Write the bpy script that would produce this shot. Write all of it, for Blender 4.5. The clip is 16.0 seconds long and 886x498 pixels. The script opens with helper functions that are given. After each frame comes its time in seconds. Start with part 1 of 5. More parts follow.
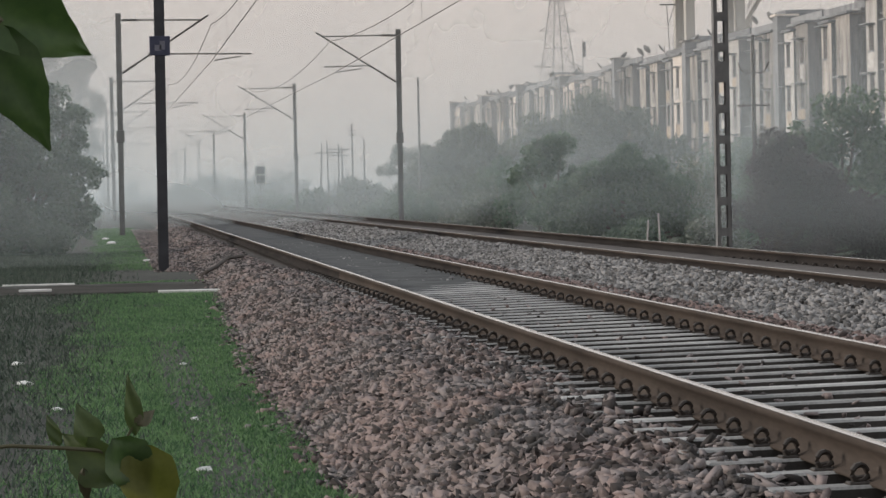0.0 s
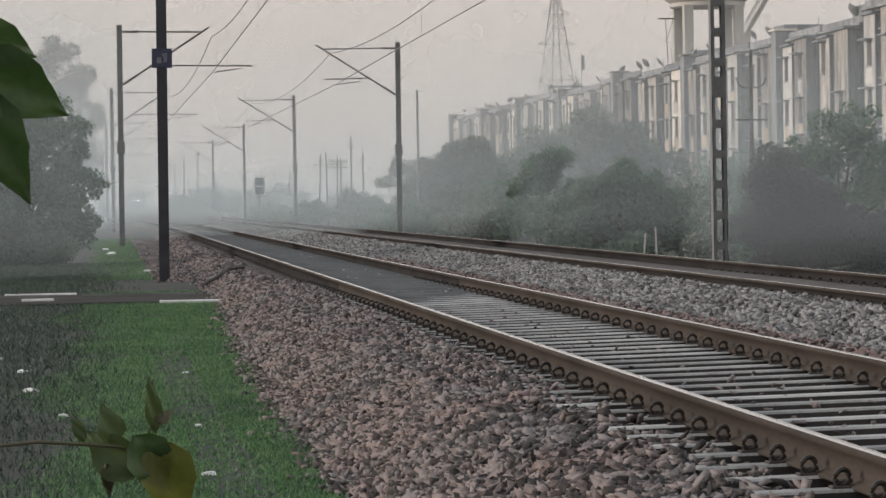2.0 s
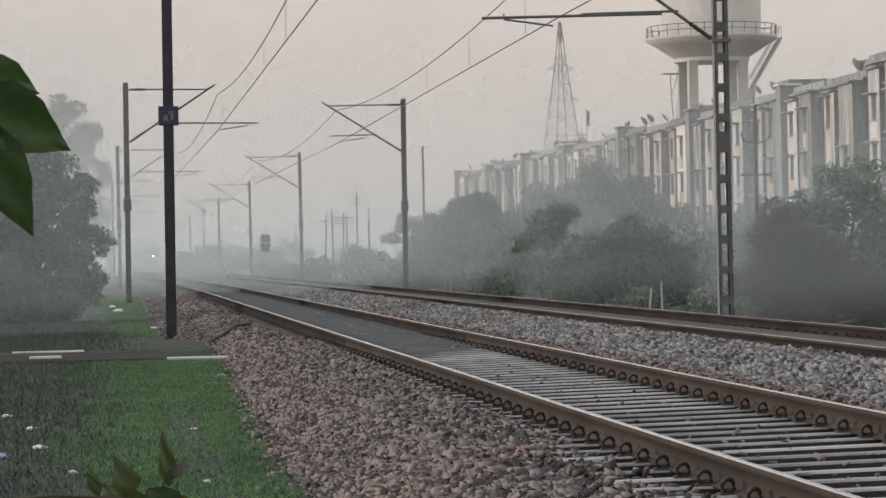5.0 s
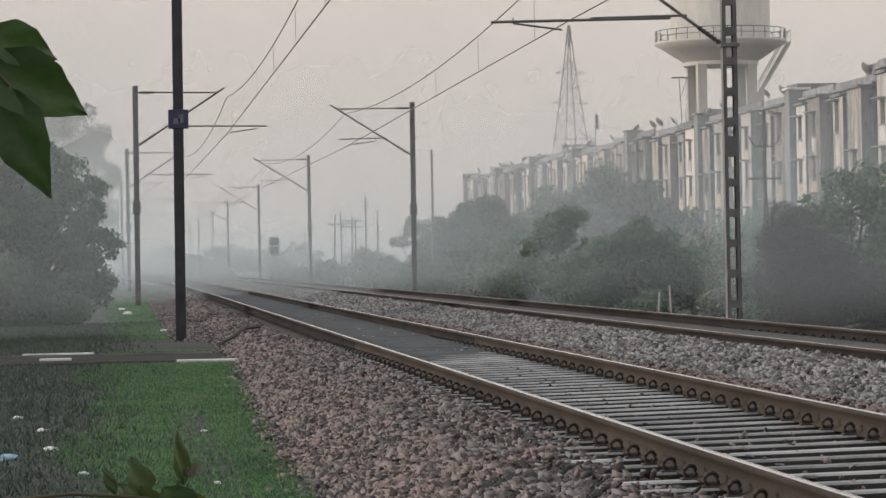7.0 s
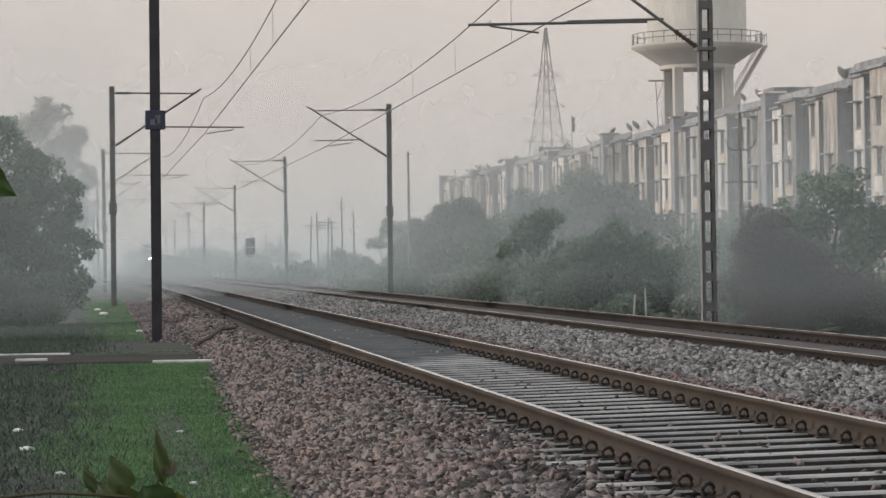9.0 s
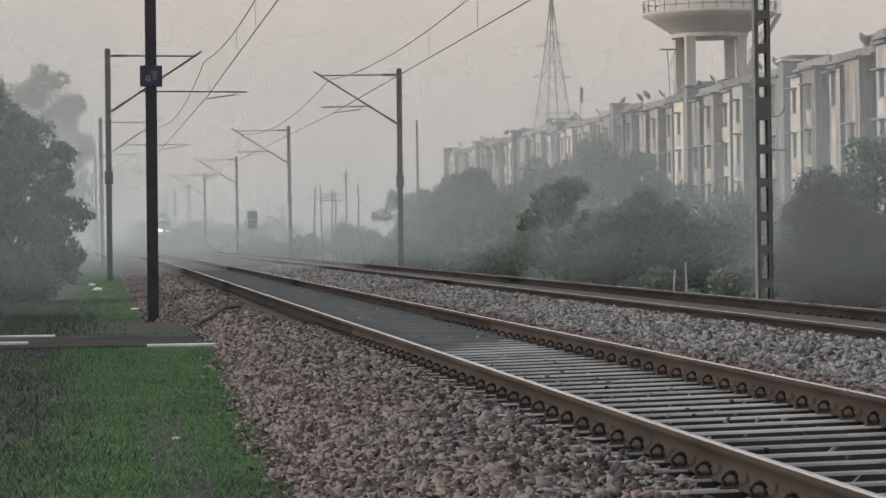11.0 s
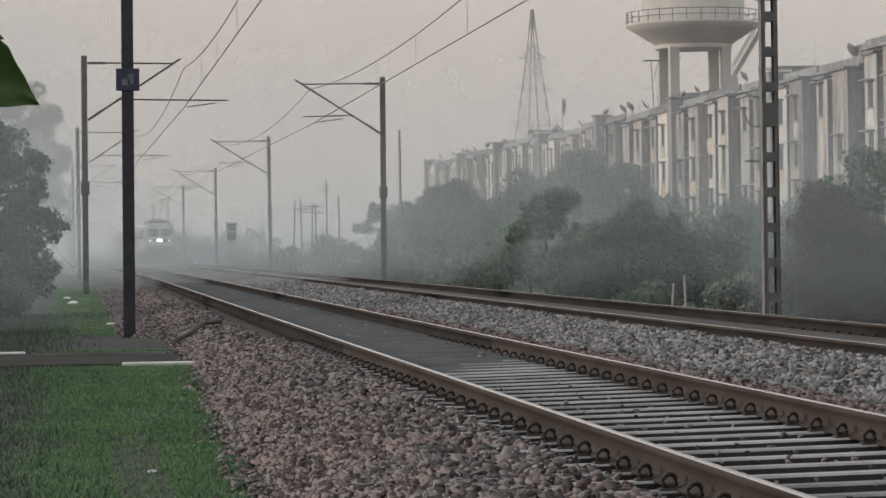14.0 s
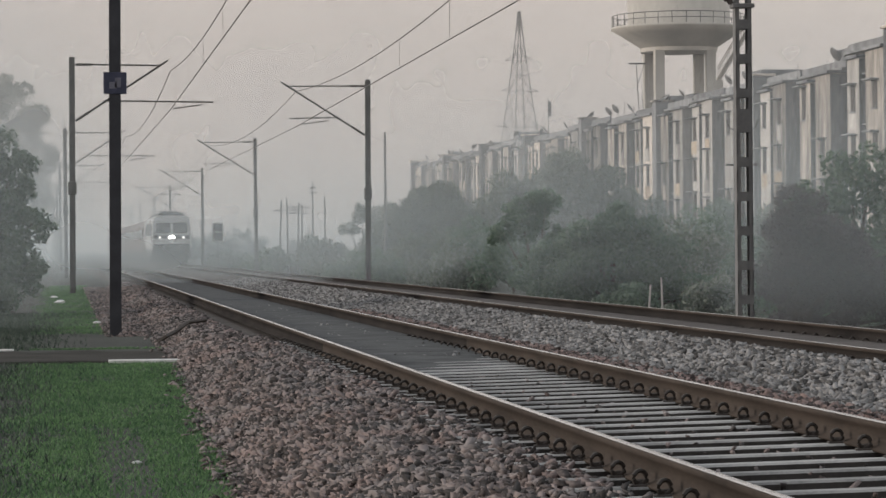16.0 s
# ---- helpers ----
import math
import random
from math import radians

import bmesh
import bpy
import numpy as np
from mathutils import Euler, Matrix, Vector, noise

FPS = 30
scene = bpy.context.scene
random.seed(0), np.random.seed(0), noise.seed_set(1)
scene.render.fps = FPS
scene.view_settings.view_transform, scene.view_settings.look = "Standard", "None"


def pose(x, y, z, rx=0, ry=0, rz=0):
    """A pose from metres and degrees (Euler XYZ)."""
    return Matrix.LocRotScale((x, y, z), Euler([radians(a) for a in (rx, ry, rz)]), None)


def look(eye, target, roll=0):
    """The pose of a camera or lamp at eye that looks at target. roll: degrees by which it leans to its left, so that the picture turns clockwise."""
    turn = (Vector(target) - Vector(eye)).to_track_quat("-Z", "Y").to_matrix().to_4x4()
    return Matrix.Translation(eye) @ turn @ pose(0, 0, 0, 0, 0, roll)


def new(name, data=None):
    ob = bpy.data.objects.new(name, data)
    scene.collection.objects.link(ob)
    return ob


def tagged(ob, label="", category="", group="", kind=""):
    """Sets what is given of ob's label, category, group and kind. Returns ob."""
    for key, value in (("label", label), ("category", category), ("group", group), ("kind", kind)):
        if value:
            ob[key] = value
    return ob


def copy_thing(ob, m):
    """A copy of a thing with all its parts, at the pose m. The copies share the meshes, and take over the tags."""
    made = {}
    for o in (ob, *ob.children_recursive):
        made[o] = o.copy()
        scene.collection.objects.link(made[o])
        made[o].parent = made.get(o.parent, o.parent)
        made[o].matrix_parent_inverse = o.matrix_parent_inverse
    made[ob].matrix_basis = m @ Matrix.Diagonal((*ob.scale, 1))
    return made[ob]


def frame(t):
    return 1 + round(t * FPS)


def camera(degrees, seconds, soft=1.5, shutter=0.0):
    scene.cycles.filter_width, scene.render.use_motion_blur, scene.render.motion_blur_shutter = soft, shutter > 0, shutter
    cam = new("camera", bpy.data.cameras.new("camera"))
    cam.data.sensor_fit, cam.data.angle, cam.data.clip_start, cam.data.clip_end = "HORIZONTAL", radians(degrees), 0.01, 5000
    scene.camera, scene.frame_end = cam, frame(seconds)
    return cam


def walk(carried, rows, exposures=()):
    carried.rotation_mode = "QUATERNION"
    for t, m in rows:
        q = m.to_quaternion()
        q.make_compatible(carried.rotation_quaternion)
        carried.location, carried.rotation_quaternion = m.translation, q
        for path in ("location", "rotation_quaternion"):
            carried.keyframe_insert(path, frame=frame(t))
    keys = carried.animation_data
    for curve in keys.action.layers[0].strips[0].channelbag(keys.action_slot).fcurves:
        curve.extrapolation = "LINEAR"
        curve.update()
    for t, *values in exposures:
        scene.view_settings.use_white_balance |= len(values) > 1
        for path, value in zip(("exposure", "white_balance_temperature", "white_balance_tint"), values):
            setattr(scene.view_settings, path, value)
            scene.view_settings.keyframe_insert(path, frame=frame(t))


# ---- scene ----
cam = camera(18.04, 16.0)
# seconds, x, y, z, pitch, roll, yaw; the near track runs along +y, rail tops at z = 0
ROWS = [
    (0.0, 0.073, 0.522, 1.124, -1.259, 1.291, -6.813),
    (0.5, 0.073, 0.521, 1.124, -1.134, 1.257, -6.882),
    (1.0, 0.057, 0.399, 1.125, -1.052, 1.248, -6.816),
    (1.5, 0.045, 0.310, 1.126, -1.066, 1.072, -6.831),
    (2.0, 0.004, 0.033, 1.130, -1.007, 0.988, -6.847),
    (2.5, -0.001, 0.005, 1.130, -1.083, 1.091, -6.901),
    (3.0, -0.011, -0.067, 1.131, -1.234, 1.239, -6.893),
    (3.5, -0.016, -0.100, 1.132, -0.775, 1.306, -6.820),
    (4.0, -0.014, -0.083, 1.131, -0.167, 1.231, -6.739),
    (4.5, -0.015, -0.093, 1.131, 0.083, 1.241, -6.749),
    (7.0, -0.041, -0.266, 1.132, 0.213, 1.126, -6.550),
    (7.5, -0.041, -0.262, 1.133, 0.187, 1.004, -6.944),
    (8.0, -0.040, -0.255, 1.133, 0.197, 0.982, -6.943),
    (8.5, -0.042, -0.265, 1.133, 0.220, 0.897, -7.006),
    (9.0, -0.056, -0.359, 1.134, 0.244, 0.874, -7.045),
    (9.5, -0.028, -0.178, 1.132, 0.213, 0.899, -7.009),
    (9.7, -0.028, -0.170, 1.132, 0.178, 0.900, -6.986),
    (11.8, 0.234, 7.796, 1.079, -0.478, 0.858, -7.146),
    (12.0, 0.234, 7.796, 1.079, -0.479, 0.858, -7.184),
    (12.5, 0.235, 7.756, 1.079, -0.255, 0.864, -7.178),
    (13.0, 0.235, 7.770, 1.079, -0.113, 0.849, -7.179),
    (13.5, 0.234, 7.773, 1.079, -0.057, 0.840, -7.180),
    (14.0, 0.232, 7.711, 1.081, -0.041, 0.807, -7.464),
    (14.5, 0.229, 7.518, 1.083, -0.029, 0.845, -7.528),
    (15.0, 0.224, 7.293, 1.085, -0.012, 0.739, -7.681),
    (15.5, 0.218, 6.903, 1.088, -0.018, 0.505, -7.639),
    (16.0, 0.214, 6.663, 1.090, -0.023, 0.536, -7.735),
]
walk(cam, [(t, pose(x, y, z, 90 + pitch, roll, yaw)) for t, x, y, z, pitch, roll, yaw in ROWS],
     exposures=[(0.0, 0.0), (9.7, 0.0), (11.8, -0.19), (16.0, -0.19)])

# ---- world, sun, exposure ----
world = bpy.data.worlds.new("hazy_sky")
scene.world = world
world.use_nodes = True
wn, wl = world.node_tree.nodes, world.node_tree.links
SUN_ELEV, SUN_AZ = 13.0, -84.0   # azimuth from +y towards +x
sky = wn.new("ShaderNodeTexSky")
sky.sky_type = "NISHITA"
sky.sun_disc = False
sky.sun_elevation, sky.sun_rotation = radians(SUN_ELEV), radians(-SUN_AZ)
sky.dust_density, sky.air_density, sky.ozone_density = 6.0, 1.0, 1.0
hs = wn.new("ShaderNodeHueSaturation")
hs.inputs["Saturation"].default_value = 0.12
wl.new(sky.outputs[0], hs.inputs["Color"])
haze = wn.new("ShaderNodeMix")   # thick haze evens the sky out
haze.data_type = "RGBA"
haze.inputs["Factor"].default_value = 0.8
wl.new(hs.outputs[0], haze.inputs["A"])
way, parts_of, height, tint = wn.new("ShaderNodeTexCoord"), wn.new("ShaderNodeSeparateXYZ"), wn.new("ShaderNodeMapRange"), wn.new("ShaderNodeMix")
height.interpolation_type = "SMOOTHSTEP"
height.inputs["From Min"].default_value, height.inputs["From Max"].default_value = 0.06, 0.6
tint.data_type = "RGBA"   # warm low haze, cooler overhead
tint.inputs["A"].default_value, tint.inputs["B"].default_value = (5.75, 5.12, 4.68, 1), (4.8, 5.15, 5.5, 1)
wl.new(way.outputs["Generated"], parts_of.inputs[0])
wl.new(parts_of.outputs["Z"], height.inputs["Value"])
wl.new(height.outputs[0], tint.inputs["Factor"])
wl.new(tint.outputs["Result"], haze.inputs["B"])
wl.new(haze.outputs["Result"], wn["Background"].inputs[0])
wn["Background"].inputs[1].default_value = 0.146
sun = new("sun", bpy.data.lights.new("sun", "SUN"))
sun.data.energy, sun.data.angle, sun.data.color = 2.4, radians(10), (1.0, 0.91, 0.82)
az, el = radians(SUN_AZ), radians(SUN_ELEV)
sun.matrix_world = look((0, 0, 0), (-math.sin(az) * math.cos(el), -math.cos(az) * math.cos(el), -math.sin(el)))


# ---- materials ----
def material(name, low, high, rough=0.8, metal=0.0, scale=4.0, fine=40.0, bump=0.3, dist=0.02, trans=0.0, island=0.0, obrand=0.0, stretch=(1, 1, 1), dust=0.0, patch=None, spec=0.5):
    """Two noise scales between two colours, a fine relief, and a shift per piece."""
    m = bpy.data.materials.new(name)
    m.use_nodes = True
    n, l = m.node_tree.nodes, m.node_tree.links
    b = n["Principled BSDF"]
    b.inputs["Roughness"].default_value, b.inputs["Metallic"].default_value = rough, metal
    b.inputs["Specular IOR Level"].default_value = spec
    if dust:   # dust: pale sheen put into the surface in place of haze
        b.inputs["Sheen Weight"].default_value, b.inputs["Sheen Roughness"].default_value = dust, 0.6
        b.inputs["Sheen Tint"].default_value = (0.9, 0.88, 0.84, 1)
    tc = n.new("ShaderNodeTexCoord")
    mp = n.new("ShaderNodeMapping")
    mp.inputs["Scale"].default_value = stretch
    l.new(tc.outputs["Object"], mp.inputs[0])
    big, small = n.new("ShaderNodeTexNoise"), n.new("ShaderNodeTexNoise")
    big.inputs["Scale"].default_value, small.inputs["Scale"].default_value = scale, fine
    big.inputs["Detail"].default_value, small.inputs["Detail"].default_value = 4, 3
    l.new(mp.outputs[0], big.inputs["Vector"])
    l.new(mp.outputs[0], small.inputs["Vector"])
    mix = n.new("ShaderNodeMath")
    mix.operation = "MULTIPLY_ADD"
    l.new(big.outputs[0], mix.inputs[0])
    mix.inputs[1].default_value = 0.65
    sm = n.new("ShaderNodeMath")
    sm.operation = "MULTIPLY"
    sm.inputs[1].default_value = 0.35
    l.new(small.outputs[0], sm.inputs[0])
    l.new(sm.outputs[0], mix.inputs[2])
    last = mix.outputs[0]
    if island or obrand:
        src = n.new("ShaderNodeNewGeometry").outputs["Random Per Island"] if island else n.new("ShaderNodeObjectInfo").outputs["Random"]
        k = n.new("ShaderNodeMath")
        k.operation = "MULTIPLY_ADD"
        l.new(src, k.inputs[0])
        k.inputs[1].default_value = island or obrand
        off = n.new("ShaderNodeMath")
        off.operation = "SUBTRACT"
        l.new(last, off.inputs[0])
        off.inputs[1].default_value = (island or obrand) / 2
        l.new(off.outputs[0], k.inputs[2])
        last = k.outputs[0]
    ramp = n.new("ShaderNodeValToRGB")
    ramp.color_ramp.elements[0].position, ramp.color_ramp.elements[1].position = 0.3, 0.7
    ramp.color_ramp.elements[0].color, ramp.color_ramp.elements[1].color = (*low, 1), (*high, 1)
    l.new(last, ramp.inputs[0])
    shade = ramp.outputs[0]
    if patch:   # wide patches of another tint
        wide, edge, tone, mul = n.new("ShaderNodeTexNoise"), n.new("ShaderNodeMapRange"), n.new("ShaderNodeMix"), n.new("ShaderNodeMix")
        wide.inputs["Scale"].default_value, wide.inputs["Detail"].default_value = 1.1, 5
        edge.inputs["From Min"].default_value, edge.inputs["From Max"].default_value = 0.42, 0.62
        tone.data_type = mul.data_type = "RGBA"
        mul.blend_type = "MULTIPLY"
        mul.inputs["Factor"].default_value = 1.0
        tone.inputs["A"].default_value, tone.inputs["B"].default_value = (*patch[0], 1), (*patch[1], 1)
        l.new(n.new("ShaderNodeNewGeometry").outputs["Position"], wide.inputs["Vector"])
        l.new(wide.outputs[0], edge.inputs["Value"])
        l.new(edge.outputs[0], tone.inputs["Factor"])
        l.new(shade, mul.inputs["A"])
        l.new(tone.outputs["Result"], mul.inputs["B"])
        shade = mul.outputs["Result"]
    l.new(shade, b.inputs["Base Color"])
    if bump:
        bp = n.new("ShaderNodeBump")
        bp.inputs["Strength"].default_value, bp.inputs["Distance"].default_value = bump, dist
        l.new(small.outputs[0], bp.inputs["Height"])
        l.new(bp.outputs[0], b.inputs["Normal"])
    if trans:
        tr, ms = n.new("ShaderNodeBsdfTranslucent"), n.new("ShaderNodeMixShader")
        ms.inputs[0].default_value = trans
        l.new(ramp.outputs[0], tr.inputs[0])
        l.new(b.outputs[0], ms.inputs[1])
        l.new(tr.outputs[0], ms.inputs[2])
        l.new(ms.outputs[0], n["Material Output"].inputs[0])
    return m


M_STONE = material("ballast_stone", (0.042, 0.037, 0.036), (0.245, 0.207, 0.200), 0.9, island=0.85, scale=3, fine=60, dist=0.004, patch=((0.95, 0.99, 1.0), (1.06, 0.97, 0.94)))
M_STONE_GREY = material("grey_ballast_stone", (0.07, 0.068, 0.067), (0.31, 0.302, 0.30), 0.9, island=0.6, scale=3, fine=60, dist=0.004)
M_STONE_RED = material("reddish_ballast_stone", (0.046, 0.035, 0.033), (0.27, 0.20, 0.185), 0.9, island=0.8, scale=3, fine=60, dist=0.004)
M_BED = material("ballast_bed", (0.045, 0.039, 0.036), (0.11, 0.094, 0.088), 0.95, scale=1.5, fine=25, dist=0.03)
M_FILL = material("packed_dust", (0.05, 0.052, 0.054), (0.13, 0.132, 0.134), 0.95, scale=2.2, fine=30, dist=0.02, spec=0.15)
M_GROUND = material("dry_soil", (0.018, 0.021, 0.018), (0.056, 0.059, 0.051), 0.95, scale=0.5, fine=12, dist=0.04)
M_GRASS = material("grass_blade", (0.048, 0.112, 0.052), (0.155, 0.275, 0.118), 0.6, trans=0.4, island=0.6, scale=0.7, fine=3, bump=0)
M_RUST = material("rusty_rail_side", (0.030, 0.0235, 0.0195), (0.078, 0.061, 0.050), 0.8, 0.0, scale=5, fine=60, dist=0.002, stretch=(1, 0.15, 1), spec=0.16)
M_WEB = material("dark_rail_web", (0.016, 0.0145, 0.014), (0.046, 0.040, 0.037), 0.85, scale=5, fine=60, dist=0.002, stretch=(1, 0.15, 1), spec=0.05)
M_STEEL = material("polished_rail_top", (0.58, 0.55, 0.53), (0.80, 0.77, 0.75), 0.26, 0.9, scale=8, fine=80, bump=0.05, dist=0.001, stretch=(1, 0.05, 1))
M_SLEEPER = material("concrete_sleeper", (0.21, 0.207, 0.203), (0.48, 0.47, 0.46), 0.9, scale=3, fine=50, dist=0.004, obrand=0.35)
M_SLEEPER_SHADE = material("shaded_sleeper_side", (0.025, 0.023, 0.021), (0.07, 0.063, 0.058), 0.85, scale=3, fine=40, dist=0.004)
M_CLIP = material("spring_clip_steel", (0.032, 0.027, 0.024), (0.08, 0.066, 0.058), 0.6, 0.2, scale=20, fine=120, dist=0.001)
M_DARKMAST = material("dark_painted_steel", (0.02, 0.021, 0.027), (0.05, 0.052, 0.062), 0.5, 0.2, scale=3, fine=40, dist=0.002)
M_GALV = material("galvanised_steel", (0.08, 0.079, 0.08), (0.19, 0.187, 0.185), 0.6, 0.2, scale=3, fine=40, dist=0.002, dust=0.3)
M_MAST = material("weathered_mast_steel", (0.045, 0.043, 0.042), (0.115, 0.108, 0.103), 0.65, 0.2, scale=3, fine=40, dist=0.002, dust=0.1)
M_WIRE = material("grey_wire", (0.08, 0.075, 0.07), (0.15, 0.14, 0.13), 0.6, 0.2, bump=0)
M_CONC = material("weathered_concrete", (0.24, 0.235, 0.22), (0.5, 0.485, 0.465), 0.9, scale=2, fine=30, dist=0.006)


def part(name, bm, mat, parent=None, label=""):
    me = bpy.data.meshes.new(name)
    bm.to_mesh(me)
    bm.free()
    for k in (mat if isinstance(mat, (list, tuple)) else [mat]):
        me.materials.append(k)
    ob = new(name, me)
    if parent:
        ob.parent = parent
    return tagged(ob, label) if label else ob


def raw(name, verts, faces, mat, parent=None, label="", smooth=False):
    """A mesh from computed arrays."""
    me = bpy.data.meshes.new(name)
    v = np.asarray(verts, dtype=np.float32).reshape(-1, 3)
    f = np.asarray(faces, dtype=np.int32)
    me.vertices.add(len(v))
    me.vertices.foreach_set("co", v.ravel())
    me.loops.add(f.size)
    me.loops.foreach_set("vertex_index", f.ravel())
    me.polygons.add(len(f))
    me.polygons.foreach_set("loop_start", np.arange(0, f.size, f.shape[1], dtype=np.int32))
    if smooth:
        me.polygons.foreach_set("use_smooth", np.ones(len(f), dtype=bool))
    me.update(calc_edges=True)
    for k in (mat if isinstance(mat, (list, tuple)) else [mat]):
        me.materials.append(k)
    ob = new(name, me)
    if parent:
        ob.parent = parent
    return tagged(ob, label) if label else ob


def thing(name, label, category, group="", kind="", m=None):
    ob = new(name)
    ob.empty_display_size = 0.2
    if m is not None:
        ob.matrix_world = m
    return tagged(ob, label, category, group, kind)


def box(bm, x0, x1, y0, y1, z0, z1, bevel=0.0):
    r = bmesh.ops.create_cube(bm, size=1)
    for v in r["verts"]:
        v.co = Vector(((x0 + x1) / 2 + v.co.x * (x1 - x0), (y0 + y1) / 2 + v.co.y * (y1 - y0), (z0 + z1) / 2 + v.co.z * (z1 - z0)))
    if bevel:
        es = list({e for v in r["verts"] for e in v.link_edges})
        bmesh.ops.bevel(bm, geom=es, offset=bevel, segments=1, affect="EDGES")
    return bm


def tube(bm, a, b, r0, r1=None, n=8):
    """A round bar from a to b."""
    r1 = r0 if r1 is None else r1
    a, b = Vector(a), Vector(b)
    d = b - a
    m = Matrix.Translation((a + b) / 2) @ d.to_track_quat("Z", "Y").to_matrix().to_4x4()
    bmesh.ops.create_cone(bm, cap_ends=True, segments=n, radius1=r0, radius2=r1, depth=d.length, matrix=m)
    return bm


def path_tube(bm, pts, r, n=6):
    """A round bar along a line of points."""
    pts = [Vector(p) for p in pts]
    rings = []
    for i, p in enumerate(pts):
        d = (pts[min(i + 1, len(pts) - 1)] - pts[max(i - 1, 0)]).normalized()
        q = d.to_track_quat("Z", "Y")
        rings.append([bm.verts.new(p + q @ Vector((r * math.cos(a), r * math.sin(a), 0))) for a in [k * math.tau / n for k in range(n)]])
    for a, b in zip(rings, rings[1:]):
        for k in range(n):
            bm.faces.new((a[k], a[(k + 1) % n], b[(k + 1) % n], b[k]))
    bm.faces.new(rings[0][::-1])
    bm.faces.new(rings[-1])
    return bm


# ---- the line's plan ----
def bend(y):
    """Sideways shift of the whole line at y: straight, then a gentle bend to the left."""
    if y < 90:
        return 0.0
    if y < 170:
        return -0.007 * (y - 90) ** 2 / 160
    return -0.007 * (y - 130)


T1, T2 = 4.16, 9.62          # centres of the two tracks
RAILS = {"near_track": ((3.29, 0.0), (5.03, 0.03)), "far_track": ((8.75, -0.03), (10.49, 0.0))}
PROFILE = [(-900, -0.9), (-60, -0.8), (-12, -0.75), (-5, -0.66), (-2, -0.72), (0.6, -0.72), (1.55, -0.70), (1.92, -0.48), (2.35, -0.27), (2.8, -0.25),
           (5.5, -0.23), (5.9, -0.25), (6.4, -0.36), (7.2, -0.34), (7.9, -0.22), (8.45, -0.15), (8.8, -0.17), (10.4, -0.17), (11.1, -0.22), (11.5, -0.34), (12.6, -0.85), (14.5, -0.95), (40, -0.95), (90, -0.9), (900, -0.9)]


def profile(x):
    for (a, za), (b, zb) in zip(PROFILE, PROFILE[1:]):
        if a <= x <= b:
            return za + (zb - za) * (x - a) / (b - a)
    return -0.9


def rise(y):
    """The strip left of the line climbs a little with distance."""
    a, b = min(1, max(0, (y - 20) / 40)), min(1, max(0, (y - 60) / 50))
    return 0.25 * a * a * (3 - 2 * a) + 0.1 * b


def ground_z(x, y):
    if x < 2.35:
        return max(profile(x), -0.71 + rise(y) + 0.02 * noise.noise((x * 0.9, y * 0.3, 3.1)))
    return profile(x)


def line_y(y0, y1, near=4.0):
    ys, y = [], y0
    while y < y1:
        ys.append(y)
        y += max(near, (y - 60) * 0.06)
    return ys + [y1]


def build_ground():
    xs = [p[0] for p in PROFILE]
    xs = sorted(set(xs + [-3.5, -2.8, -1.4, -0.8, -0.2, 0.2, 1.0, 1.5, 1.65, 1.9, 2.0, 2.1, 13.5, 17, 20, 25, 30, 60, 200, -30, -200, -20, -8]))
    ys = line_y(-60, 3000, 1.5)
    v = []
    for y in ys:
        for x in xs:
            w = 0.09 if x > 12.6 else 0.0
            v.append((x + bend(min(y, 900)) * (1 if abs(x) < 60 else 0), y, ground_z(x, y) + w * noise.noise((x * 0.6, y * 0.35, 3.1))))
    k = len(xs)
    f = [(j * k + i, j * k + i + 1, (j + 1) * k + i + 1, (j + 1) * k + i) for j in range(len(ys) - 1) for i in range(k - 1)]
    tagged(raw("ground", v, f, M_GROUND, smooth=True), "bare brown soil and dust beside the railway", "ground", kind="structure")
    # ballast bed under both tracks
    xs = [x for x, z in PROFILE if 1.5 <= x <= 12.6]
    ys = line_y(-20, 900, 4)
    v = [(x + bend(y), y, profile(x) + 0.012) for y in ys for x in xs]
    k = len(xs)
    f = [(j * k + i, j * k + i + 1, (j + 1) * k + i + 1, (j + 1) * k + i) for j in range(len(ys) - 1) for i in range(k - 1)]
    tagged(raw("ballast_bed", v, f, M_BED), "dark crushed stone bed under the two tracks", "ballast", kind="structure")


build_ground()


def rail_mesh(x, z, y0, y1):
    sec = [(-0.068, -0.172), (0.068, -0.172), (0.068, -0.160), (0.012, -0.142), (0.009, -0.045), (0.035, -0.036), (0.036, -0.008), (0.028, 0.0), (-0.028, 0.0), (-0.036, -0.008), (-0.035, -0.036), (-0.009, -0.045), (-0.012, -0.142), (-0.068, -0.160)]
    ys = line_y(y0, y1, 6)
    v = [(x + bend(y) + a, y, z + b) for y in ys for a, b in sec]
    k = len(sec)
    f = [(j * k + i, (j + 1) * k + i, (j + 1) * k + (i + 1) % k, j * k + (i + 1) % k) for j in range(len(ys) - 1) for i in range(k)]
    return v, f, k


def build_tracks():
    tracks = {}
    for name, rails in RAILS.items():
        tr = thing("railway_track", "broad gauge track with rusty rails on concrete sleepers", "railway track", "railway tracks")
        tracks[name] = tr
        for x, z in rails:
            v, f, k = rail_mesh(x, z, -20, 900)
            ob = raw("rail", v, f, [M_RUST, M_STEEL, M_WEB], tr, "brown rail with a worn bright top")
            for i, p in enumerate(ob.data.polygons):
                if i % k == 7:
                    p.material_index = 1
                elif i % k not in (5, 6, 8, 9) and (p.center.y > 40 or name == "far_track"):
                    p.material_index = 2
    return tracks


TRACKS = build_tracks()


